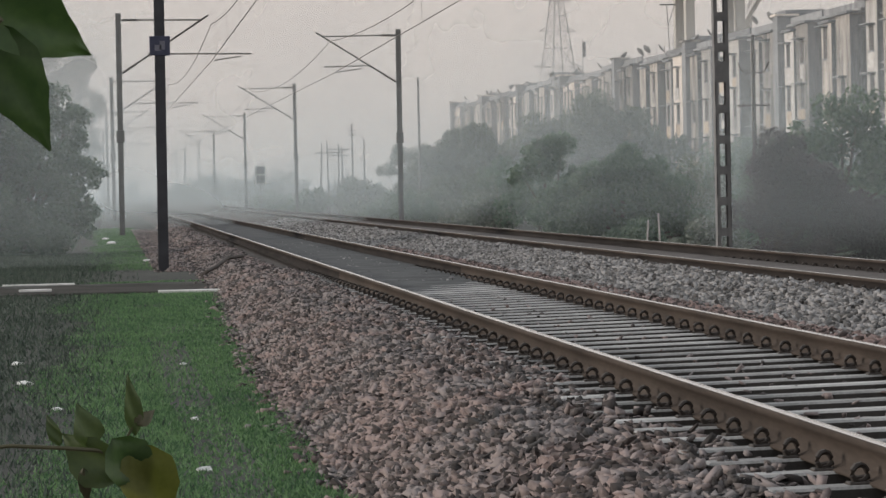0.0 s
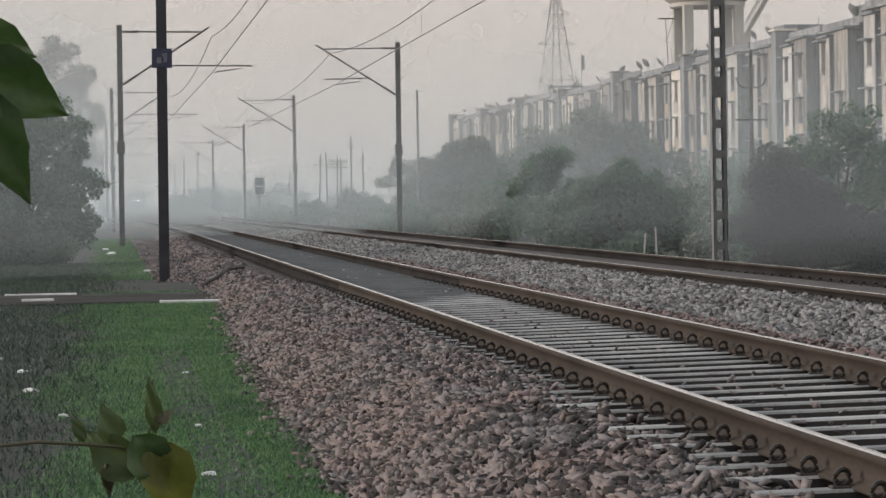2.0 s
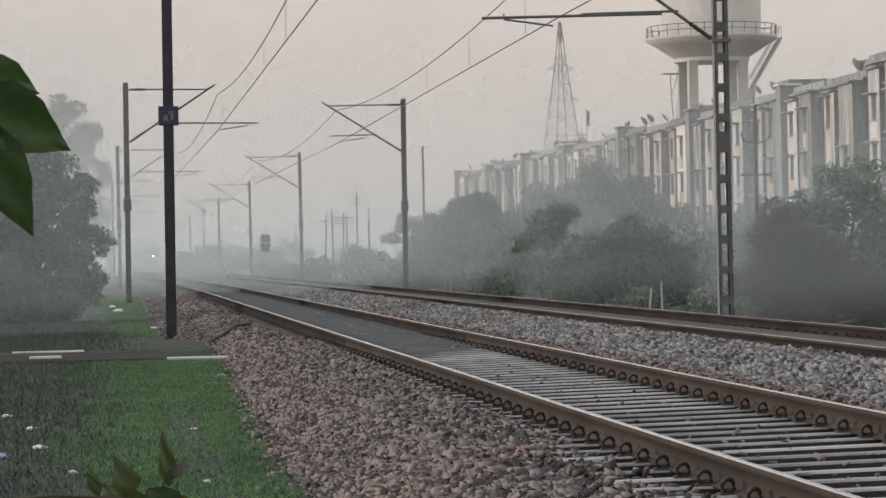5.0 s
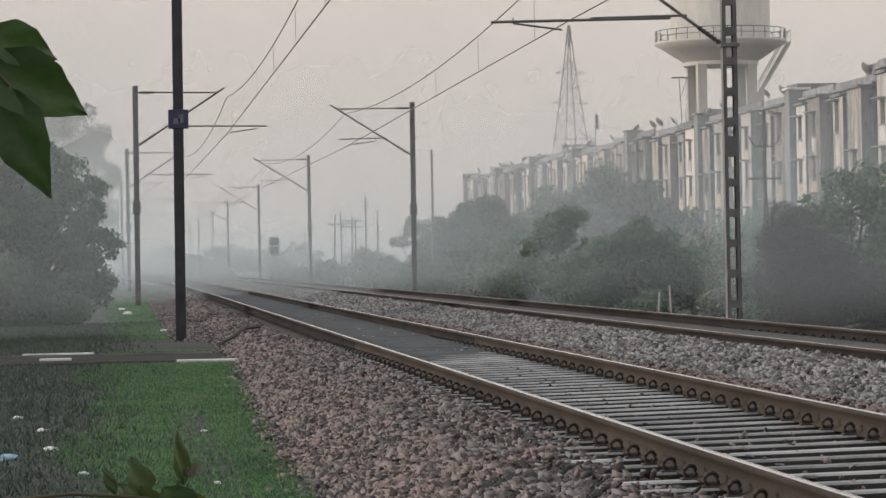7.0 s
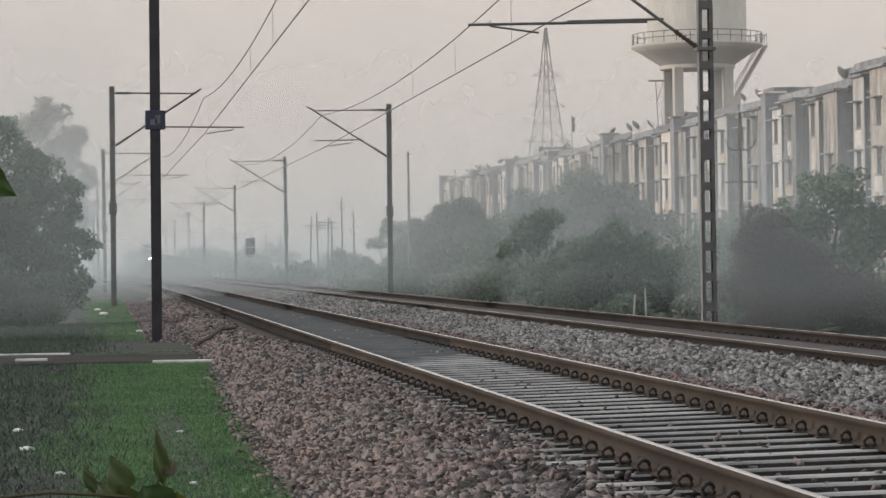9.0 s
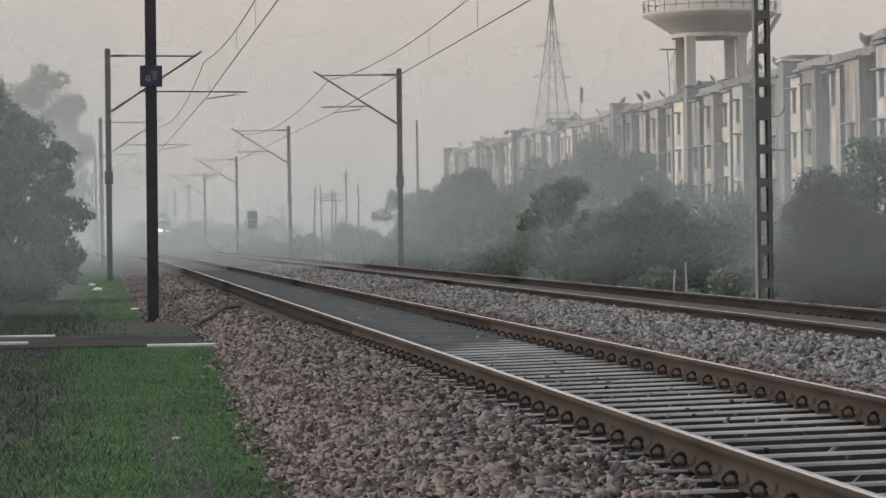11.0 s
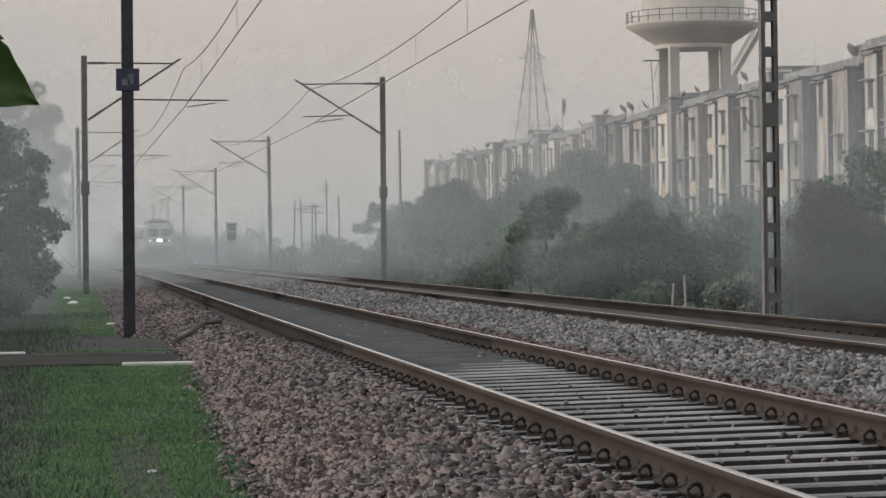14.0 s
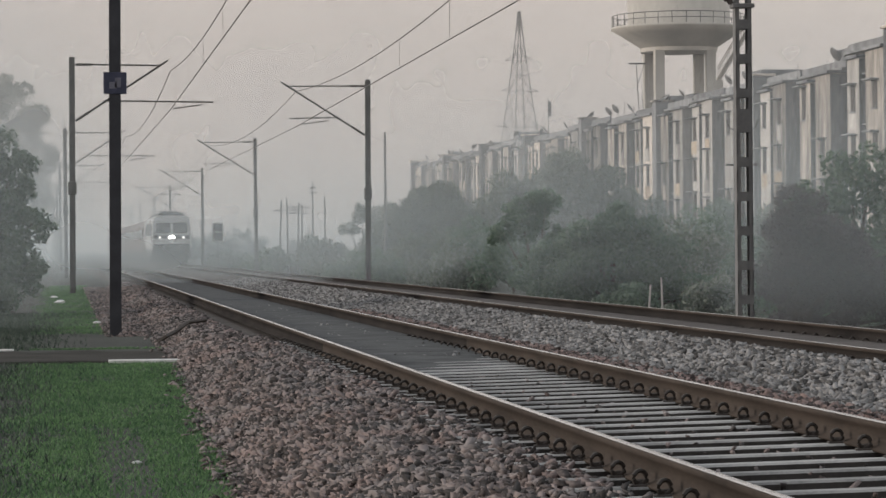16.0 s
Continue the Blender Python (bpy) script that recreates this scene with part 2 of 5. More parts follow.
def sleeper_bm(cant):
    bm = bmesh.new()
    box(bm, -1.375, 1.375, -0.07, 0.07, -0.16, 0.0, 0.012)
    for v in bm.verts:
        if abs(v.co.x) < 1.376 and v.co.z > -0.1:
            v.co.z += cant * v.co.x / 1.743
    return bm


def build_sleepers(name, centre, rails, y0, y1, clips=True):
    tr = TRACKS[name]
    bm = sleeper_bm(0.03)
    first = None
    zc = (rails[0][1] + rails[1][1]) / 2 - 0.166
    # one spring clip: a ring of bar
    cb = bmesh.new()
    pts = [(0.038 * math.cos(a), 0.018 * math.cos(a), 0.046 + 0.037 * math.sin(a)) for a in [math.radians(q) for q in range(-60, 301, 36)]]
    path_tube(cb, pts, 0.013, 6)
    tube(cb, (-0.03, 0.02, 0.02), (0.05, 0.02, 0.03), 0.012, n=6)
    box(cb, -0.055, 0.055, -0.035, 0.035, -0.012, 0.012, 0.005)
    cfirst = None
    y = y0
    while y < y1:
        if first is None:
            ob = first = part("sleeper", bm, [M_SLEEPER, M_SLEEPER_SHADE], tr, "grey concrete sleeper with sides coloured dark as shade")
            # faces not turned upward take the darker concrete: shade put into colour
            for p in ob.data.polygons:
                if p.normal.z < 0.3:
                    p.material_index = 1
        else:
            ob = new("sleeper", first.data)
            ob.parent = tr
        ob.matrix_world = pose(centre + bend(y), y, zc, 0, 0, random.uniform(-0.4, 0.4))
        for x, z in rails:
            for side in (-1, 1):
                if not clips:
                    continue
                if cfirst is None:
                    c = cfirst = part("spring_clip", cb, M_CLIP, tr, "dark looped spring clip")
                else:
                    c = new("spring_clip", cfirst.data)
                    c.parent = tr
                c.matrix_world = pose(x + side * 0.1 + bend(y), y + random.uniform(-0.01, 0.01), z - 0.168 - 0.07 * min(1.0, max(0.0, (y - 33) / 16)), 0, 0, random.uniform(-8, 8) + (0 if side < 0 else 180))
        y += 0.6


def stones(name, mat, spots, size, label, group=""):
    """Crushed stones: uneven lumps, one island each."""
    rng = np.random.default_rng(len(spots))
    bv = np.array([(x, y, z) for x in (-0.8, 0.8) for y in (-0.8, 0.8) for z in (-0.8, 0.8)])
    bf = np.array([(0, 1, 3), (0, 3, 2), (4, 6, 7), (4, 7, 5), (0, 4, 5), (0, 5, 1), (2, 3, 7), (2, 7, 6), (0, 2, 6), (0, 6, 4), (1, 5, 7), (1, 7, 3)])
    p = np.array(spots)
    n = len(p)
    v = bv[None] + rng.uniform(-0.5, 0.5, (n, len(bv), 3))
    v = v * (rng.uniform(0.6, 1.5, (n, 1, 3)) * np.array([1.4, 0.8, 0.5]) * size * rng.uniform(0.6, 1.25, (n, 1, 1)))
    a = rng.uniform(0, math.tau, n)
    b = rng.uniform(-0.8, 0.8, n)
    ca, sa, cb, sb = np.cos(a), np.sin(a), np.cos(b), np.sin(b)
    R = np.zeros((n, 3, 3))
    R[:, 0, 0], R[:, 0, 1], R[:, 0, 2] = ca * cb, -sa, ca * sb
    R[:, 1, 0], R[:, 1, 1], R[:, 1, 2] = sa * cb, ca, sa * sb
    R[:, 2, 0], R[:, 2, 2] = -sb, cb
    v = np.einsum("nij,nkj->nki", R, v) + p[:, None, :]
    f = (bf[None] + (np.arange(n) * len(bv))[:, None, None]).reshape(-1, 3)
    return tagged(raw(name, v.reshape(-1, 3), f, mat), label, "ballast stones", group, "stuff")


def scatter(x0, x1, y0, y1, step, up=0.0, keep=None):
    rng = np.random.default_rng(int(y0 * 10 + x0 * 7 + 99))
    out = []
    for i in range(int((x1 - x0) / step)):
        for j in range(int((y1 - y0) / step)):
            x = x0 + (i + rng.uniform(-0.1, 1.1)) * step
            y = y0 + (j + rng.uniform(-0.1, 1.1)) * step
            if keep and not keep(x, y) or ground_z(x, y) > profile(x) + 0.03:
                continue
            out.append((x + bend(y), y, profile(x) + up + rng.uniform(-0.01, 0.03)))
    return out


# ---- leaves ----
def leaf_cloud(centres, radii, count, leaf, rng, squash=0.8):
    """Small leaf quads on and in uneven clumps."""
    c = np.array(centres, dtype=float)
    r = np.array(radii, dtype=float)
    w = r ** 2 / (r ** 2).sum()
    k = rng.choice(len(c), count, p=w)
    d = rng.normal(size=(count, 3))
    d /= np.linalg.norm(d, axis=1)[:, None]
    rad = r[k] * (rng.uniform(0.45, 1.0, count) ** 0.5) * rng.uniform(0.75, 1.18, count)
    p = c[k] + d * rad[:, None] * np.array([1, 1, squash])
    u = rng.normal(size=(count, 3))
    u /= np.linalg.norm(u, axis=1)[:, None]
    n = d * 0.6 + rng.normal(size=(count, 3)) * 0.6
    w2 = np.cross(n, u)
    w2 /= np.linalg.norm(w2, axis=1)[:, None] + 1e-9
    u = np.cross(w2, n)
    u /= np.linalg.norm(u, axis=1)[:, None] + 1e-9
    s = leaf * rng.uniform(0.6, 1.35, count)[:, None]
    v = np.stack([p - u * s, p + w2 * s * 0.45, p + u * s, p - w2 * s * 0.45], 1)
    return v.reshape(-1, 3), np.arange(count * 4).reshape(-1, 4)


def tree(name, label, x, y, base, lumps, count, leaf, mat, seed, trunk=0.12, squash=0.85, category="tree", bark=None):
    """lumps: (dx, dy, height, radius) of the crown's clumps over the foot."""
    rng = np.random.default_rng(seed)
    t = thing(name, label, category, m=pose(x, y, base))
    cs, rs = [], []
    for dx, dy, h, r in lumps:
        cs.append((dx, dy, h))
        rs.append(r * 0.72)
        for _ in range(7):
            q = rng.normal(size=3)
            q /= np.linalg.norm(q)
            cs.append((dx + q[0] * r * 0.75, dy + q[1] * r * 0.75, max(0.15, h + q[2] * r * 0.75 * squash)))
            rs.append(r * rng.uniform(0.22, 0.45))
    v, f = leaf_cloud(cs, rs, count, leaf, rng, squash)
    v[:, 2] = np.maximum(v[:, 2], 0.02)
    raw("crown", v, f, mat, t)
    bm = bmesh.new()
    top = max(lumps, key=lambda q: q[2])
    tube(bm, (0, 0, -0.1), (top[0] * 0.4, top[1] * 0.4, top[2] * 0.6), trunk, trunk * 0.6)
    for dx, dy, h, r in lumps:
        tube(bm, (top[0] * 0.2, top[1] * 0.2, min(h, top[2]) * 0.3), (dx, dy, h), trunk * 0.5, trunk * 0.15, 6)
    part("trunk", bm, bark or M_BARK, t)
    return t


M_BARK = material("tree_bark", (0.06, 0.05, 0.04), (0.14, 0.12, 0.10), 0.9, scale=4, fine=30)
# leaf colours are paled and sheened to stand in for haze
M_LEAF = material("haze_paled_leaf", (0.075, 0.125, 0.09), (0.165, 0.23, 0.155), 0.75, trans=0.5, island=0.35, scale=0.5, fine=3, bump=0, dust=0.4)
M_LEAF_HAZED = material("far_haze_paled_leaf", (0.075, 0.098, 0.072), (0.155, 0.185, 0.14), 0.8, trans=0.25, island=0.5, scale=0.5, fine=3, bump=0, dust=0.6)
M_WEED = material("dull_weed", (0.018, 0.036, 0.025), (0.05, 0.08, 0.055), 0.75, trans=0.25, island=0.7, scale=0.5, fine=3, bump=0, dust=0.3)
M_LEAF_BROWN = material("brown_dry_creeper", (0.06, 0.052, 0.056), (0.10, 0.088, 0.092), 0.85, trans=0.4, island=0.15, scale=0.5, fine=3, bump=0, dust=0.3)

M_WALL = material("weathered_cream_render", (0.125, 0.118, 0.112), (0.80, 0.705, 0.615), 0.9, scale=0.9, fine=6, dist=0.02, obrand=0.4, stretch=(1, 1, 0.16))
M_WALL_GREY = material("grey_stain_and_shade_render", (0.10, 0.102, 0.108), (0.35, 0.35, 0.355), 0.9, scale=0.8, fine=5, dist=0.02, obrand=0.25, stretch=(1, 1, 0.2))
M_WALL_PALE = material("pale_washed_render", (0.24, 0.225, 0.21), (0.68, 0.64, 0.60), 0.9, scale=0.6, fine=5, dist=0.02, obrand=0.3, stretch=(1, 1, 0.2))
M_BEIGE = material("ochre_painted_panel", (0.36, 0.29, 0.215), (0.66, 0.54, 0.41), 0.9, scale=0.8, fine=6, dist=0.01, obrand=0.3, stretch=(1, 1, 0.3))
M_SHUTTER = material("dark_window_shutter", (0.022, 0.019, 0.018), (0.065, 0.05, 0.043), 0.6, scale=2, fine=20, obrand=0.4)
M_TANK = material("pale_tower_concrete", (0.42, 0.39, 0.35), (0.68, 0.64, 0.58), 0.9, scale=0.3, fine=4, dist=0.02, stretch=(1, 1, 0.25))
M_LOCO = material("grey_white_loco_paint", (0.42, 0.42, 0.42), (0.62, 0.61, 0.60), 0.5, scale=1, fine=10, bump=0.05)
M_LOCODARK = material("grimy_underframe", (0.025, 0.025, 0.027), (0.06, 0.06, 0.06), 0.7, scale=2, fine=20)
M_COACH = material("maroon_coach_paint", (0.10, 0.06, 0.052), (0.17, 0.10, 0.085), 0.5, scale=1, fine=10, bump=0.05)
M_BOX = material("blue_enamel_plate", (0.02, 0.025, 0.055), (0.05, 0.055, 0.10), 0.5, scale=6, fine=40, bump=0.05)
M_BARS = material("faded_white_paint", (0.10, 0.10, 0.13), (0.2, 0.2, 0.24), 0.7, bump=0)
M_LITTER = material("white_plastic_litter", (0.5, 0.5, 0.5), (0.8, 0.8, 0.78), 0.5, obrand=0.3, bump=0)
M_BLUE = material("pale_blue_plastic", (0.18, 0.32, 0.42), (0.30, 0.45, 0.55), 0.5, bump=0)
M_BIGLEAF = material("near_green_leaf", (0.02, 0.05, 0.012), (0.055, 0.10, 0.025), 0.45, trans=0.35, scale=8, fine=50, bump=0.15, dist=0.002)
M_YELLEAF = material("yellowing_leaf", (0.075, 0.09, 0.012), (0.14, 0.15, 0.03), 0.5, trans=0.35, scale=8, fine=50, bump=0.15, dist=0.002)
M_OLIVE = material("olive_leaf", (0.03, 0.055, 0.012), (0.07, 0.10, 0.024), 0.5, trans=0.35, scale=8, fine=50, bump=0.15, dist=0.002)
M_STEM = material("green_brown_stem", (0.05, 0.05, 0.025), (0.09, 0.08, 0.04), 0.7, bump=0)
M_PATH = material("dusty_path", (0.03, 0.029, 0.026), (0.075, 0.071, 0.064), 0.95, scale=1.0, fine=15, dist=0.02, spec=0.1)
M_WHITE = material("whitewashed_concrete", (0.5, 0.49, 0.47), (0.8, 0.79, 0.77), 0.9, scale=3, fine=30, dist=0.004)
M_GLASS = bpy.data.materials.new("dark_cab_glass")
M_GLASS.use_nodes = True
M_GLASS.node_tree.nodes["Principled BSDF"].inputs["Base Color"].default_value = (0.02, 0.022, 0.025, 1)
M_GLASS.node_tree.nodes["Principled BSDF"].inputs["Roughness"].default_value = 0.1
M_MARKER = bpy.data.materials.new("lit_marker_lamp")
M_MARKER.use_nodes = True
M_MARKER.node_tree.nodes["Principled BSDF"].inputs["Emission Color"].default_value = (1, 0.96, 0.9, 1)
M_MARKER.node_tree.nodes["Principled BSDF"].inputs["Emission Strength"].default_value = 3.5
M_LAMP = bpy.data.materials.new("lit_headlight")
M_LAMP.use_nodes = True
M_LAMP.node_tree.nodes["Principled BSDF"].inputs["Emission Color"].default_value = (1, 0.96, 0.9, 1)
M_LAMP.node_tree.nodes["Principled BSDF"].inputs["Emission Strength"].default_value = 20.0


# ---- catenary masts ----
def insulator(bm, a, b):
    a, b = Vector(a), Vector(b)
    tube(bm, a, b, 0.036, n=8)
    for k in range(7):
        p, q = a.lerp(b, (k + 0.2) / 7), a.lerp(b, (k + 0.75) / 7)
        tube(bm, p, q, 0.06, 0.042, 10)


def bracket(parent, side, reach, z_top, z_root, z_arm, mat, arm=1.9, steady=None):
    """Cantilever towards side (+1: +x): stay tube, slanting tube, register arm."""
    tip = (side * reach, 0, z_top + 0.15)
    s = Vector((side * 0.12, 0, z_root))
    d = (Vector(tip) - s)
    bm = bmesh.new()
    tube(bm, s + d * 0.16, tip, 0.035)
    part("bracket_tube", bm, mat, parent)
    bm = bmesh.new()
    insulator(bm, s, s + d * 0.16)
    part("insulator", bm, M_CLIP, parent, "dark ribbed insulator")
    bm = bmesh.new()
    tube(bm, (side * 0.7, 0, z_top), (side * (reach - 0.25), 0, z_top - 0.02), 0.028)
    part("stay_tube", bm, mat, parent)
    bm = bmesh.new()
    insulator(bm, (side * 0.12, 0, z_top), (side * 0.7, 0, z_top))
    part("insulator", bm, M_CLIP, parent, "dark ribbed insulator")
    bm = bmesh.new()
    k = (z_arm - z_root) / (z_top + 0.15 - z_root)
    x0 = 0.12 + (reach - 0.12) * k
    tube(bm, (side * (x0 - 0.1), 0, z_arm), (side * (x0 + arm), 0, z_arm - 0.04), 0.026)
    part("register_tube", bm, mat, parent)
    bm = bmesh.new()
    p, q = steady or ((x0 + 0.35, x0 + 1.4) if side < 0 else (x0 + arm - 0.4, x0 + arm - 1.4))
    path_tube(bm, [(side * p, 0, z_arm - 0.02), (side * p, 0, z_arm - 0.13), (side * q, 0, z_arm - 0.27)], 0.022)
    part("steady_arm", bm, mat, parent)


def h_mast(x, y, base, top, side, reach, mat, label, plate=None, footing=True, w=0.2):
    t = thing("catenary_mast", label, "catenary mast", "catenary masts", m=pose(x, y, 0, 0, random.uniform(-0.5, 0.5), 0))
    bm = bmesh.new()
    sec = [(-w / 2, -w / 2), (w / 2, -w / 2), (w / 2, -w / 2 + 0.02), (0.012, -w / 2 + 0.02), (0.012, w / 2 - 0.02), (w / 2, w / 2 - 0.02), (w / 2, w / 2), (-w / 2, w / 2), (-w / 2, w / 2 - 0.02), (-0.012, w / 2 - 0.02), (-0.012, -w / 2 + 0.02), (-w / 2, -w / 2 + 0.02)]
    lo, hi = [bm.verts.new((a, b, base)) for a, b in sec], [bm.verts.new((a, b, top)) for a, b in sec]
    for i in range(12):
        bm.faces.new((lo[i], lo[(i + 1) % 12], hi[(i + 1) % 12], hi[i]))
    bm.faces.new(hi)
    part("post", bm, mat, t)
    if footing:
        bm = bmesh.new()
        box(bm, -0.22, 0.22, -0.22, 0.22, base - 0.5, base - 0.02, 0.03)
        part("footing", bm, M_CONC, t, "rough concrete footing")
    if reach:
        bracket(t, side, reach, top - 0.25, 5.6, 6.3, mat, 3.7 if side > 0 else 1.9)
    if plate:
        z, wd, ht = plate
        bm = bmesh.new()
        box(bm, -wd / 2, wd / 2, -w / 2 - 0.03, -w / 2 - 0.008, z - ht / 2, z + ht / 2, 0.006)
        pl = part("number_plate", bm, M_BOX, t, "blue enamel plate with faded marks")
        for k, (a, b) in enumerate(((-0.5, 0.15), (0.0, 0.5))):
            bm = bmesh.new()
            box(bm, a * wd * 0.5, b * wd * 0.5, -w / 2 - 0.034, -w / 2 - 0.028, z - ht * 0.25 + k * ht * 0.05, z + ht * (0.05 + 0.2 * k))
            part("faded_bar", bm, M_BARS, pl)
    else:
        bm = bmesh.new()
        box(bm, -w * 0.75, w * 0.75, -w * 0.75, w * 0.75, 3.05, 3.5, 0.02)
        part("warning_band", bm, mat, t)
    return t


DARK = "dark painted steel mast with a blue plate beside the track"
GREY = "grey steel overhead line mast with a bracket arm"
h_mast(1.14, 58, -0.75, 9.2, 1, 0, M_DARKMAST, DARK, (4.15, 0.42, 0.40), footing=False, w=0.21)
for x, y in ((0.51, 104), (0.33, 160), (-0.02, 219), (-0.45, 285), (-1.0, 350)):
    h_mast(x, y, -0.4, 7.8, 1, 3.3, M_MAST, GREY)
for x, y in ((12.2, 117), (11.65, 174), (11.5, 236), (11.0, 293), (11.1, 410), (10.8, 450)):
    h_mast(x, y, -0.5, 7.8, -1, 3.45, M_MAST, GREY)


def lattice_mast(x, y, top, bracketed=True):
    t = thing("battened_mast", "grey twin channel mast with batten plates like a ladder", "catenary mast", "catenary masts", m=pose(x, y, 0))
    for s in (-1, 1):
        bm = bmesh.new()
        box(bm, s * 0.11 - 0.035, s * 0.11 + 0.035, -0.1, -0.085, -0.9, top)
        box(bm, s * 0.14 - 0.008, s * 0.14 + 0.008, -0.1, 0.1, -0.9, top)
        box(bm, s * 0.11 - 0.035, s * 0.11 + 0.035, 0.085, 0.1, -0.9, top)
        part("channel", bm, M_GALV, t)
    z, k = -0.6, 0
    while z < top:
        bm = bmesh.new()
        h = 0.42 if k == 6 else 0.17
        box(bm, -0.145, 0.145, -0.112, -0.1, z, z + h)
        part("batten_plate", bm, M_GALV, t)
        part("batten_plate", box(bmesh.new(), -0.145, 0.145, 0.1, 0.112, z, z + h), M_GALV, t)
        z += 0.62
        k += 1
    if bracketed:
        bracket(t, -1, 3.3, 7.6, 5.4, 6.02, M_GALV, steady=(4.45, 3.45))
        bm = bmesh.new()
        tube(bm, (-1.2, 0, 5.97), (-4.9, 0, 5.92), 0.03)
        part("long_register_tube", bm, M_GALV, t)
        bm = bmesh.new()
        box(bm, -0.2, 0.2, -0.14, 0.14, 5.36, 5.44, 0.01)
        part("clamp", bm, M_GALV, t)


lattice_mast(12.37, 55.8, 8.4)
lattice_mast(11.6, 361, 7.9, False)


# ---- overhead wires ----
def wires(z_contact, z_mess, masts):
    t = thing("overhead_line", "thin grey contact wire hung from a sagging messenger wire", "overhead wire", "overhead wires")
    pts_c, pts_m = [], []
    for (xa, ya), (xb, yb) in zip(masts, masts[1:]):
        for k in range(12):
            u = k / 12
            x, y = xa + (xb - xa) * u, ya + (yb - ya) * u
            pts_c.append((x, y, z_contact))
            pts_m.append((x, y, z_mess - 4 * 0.65 * u * (1 - u)))
    for nm, p in (("contact_wire", pts_c), ("messenger_wire", pts_m)):
        bm = bmesh.new()
        path_tube(bm, p, 0.014, 5)
        part(nm, bm, M_WIRE, t)
    for i in range(1, len(pts_c), 2):
        if pts_c[i][1] < 300:
            bm = bmesh.new()
            tube(bm, pts_c[i], pts_m[i], 0.006, n=4)
            part("dropper", bm, M_WIRE, t)


wires(6.0, 7.35, [(3.95, -8), (3.88, 48)] + [(3.95 + bend(y) - (0.15 if k % 2 else 0), y) for k, y in enumerate((104, 160, 219, 285, 350, 420, 500, 600))])
wires(5.95, 7.35, [(9.3, -6), (9.1, 55.8)] + [(9.42 + bend(y) - (0.15 if k % 2 else 0), y) for k, y in enumerate((117, 174, 236, 293, 361, 410, 500, 600))])


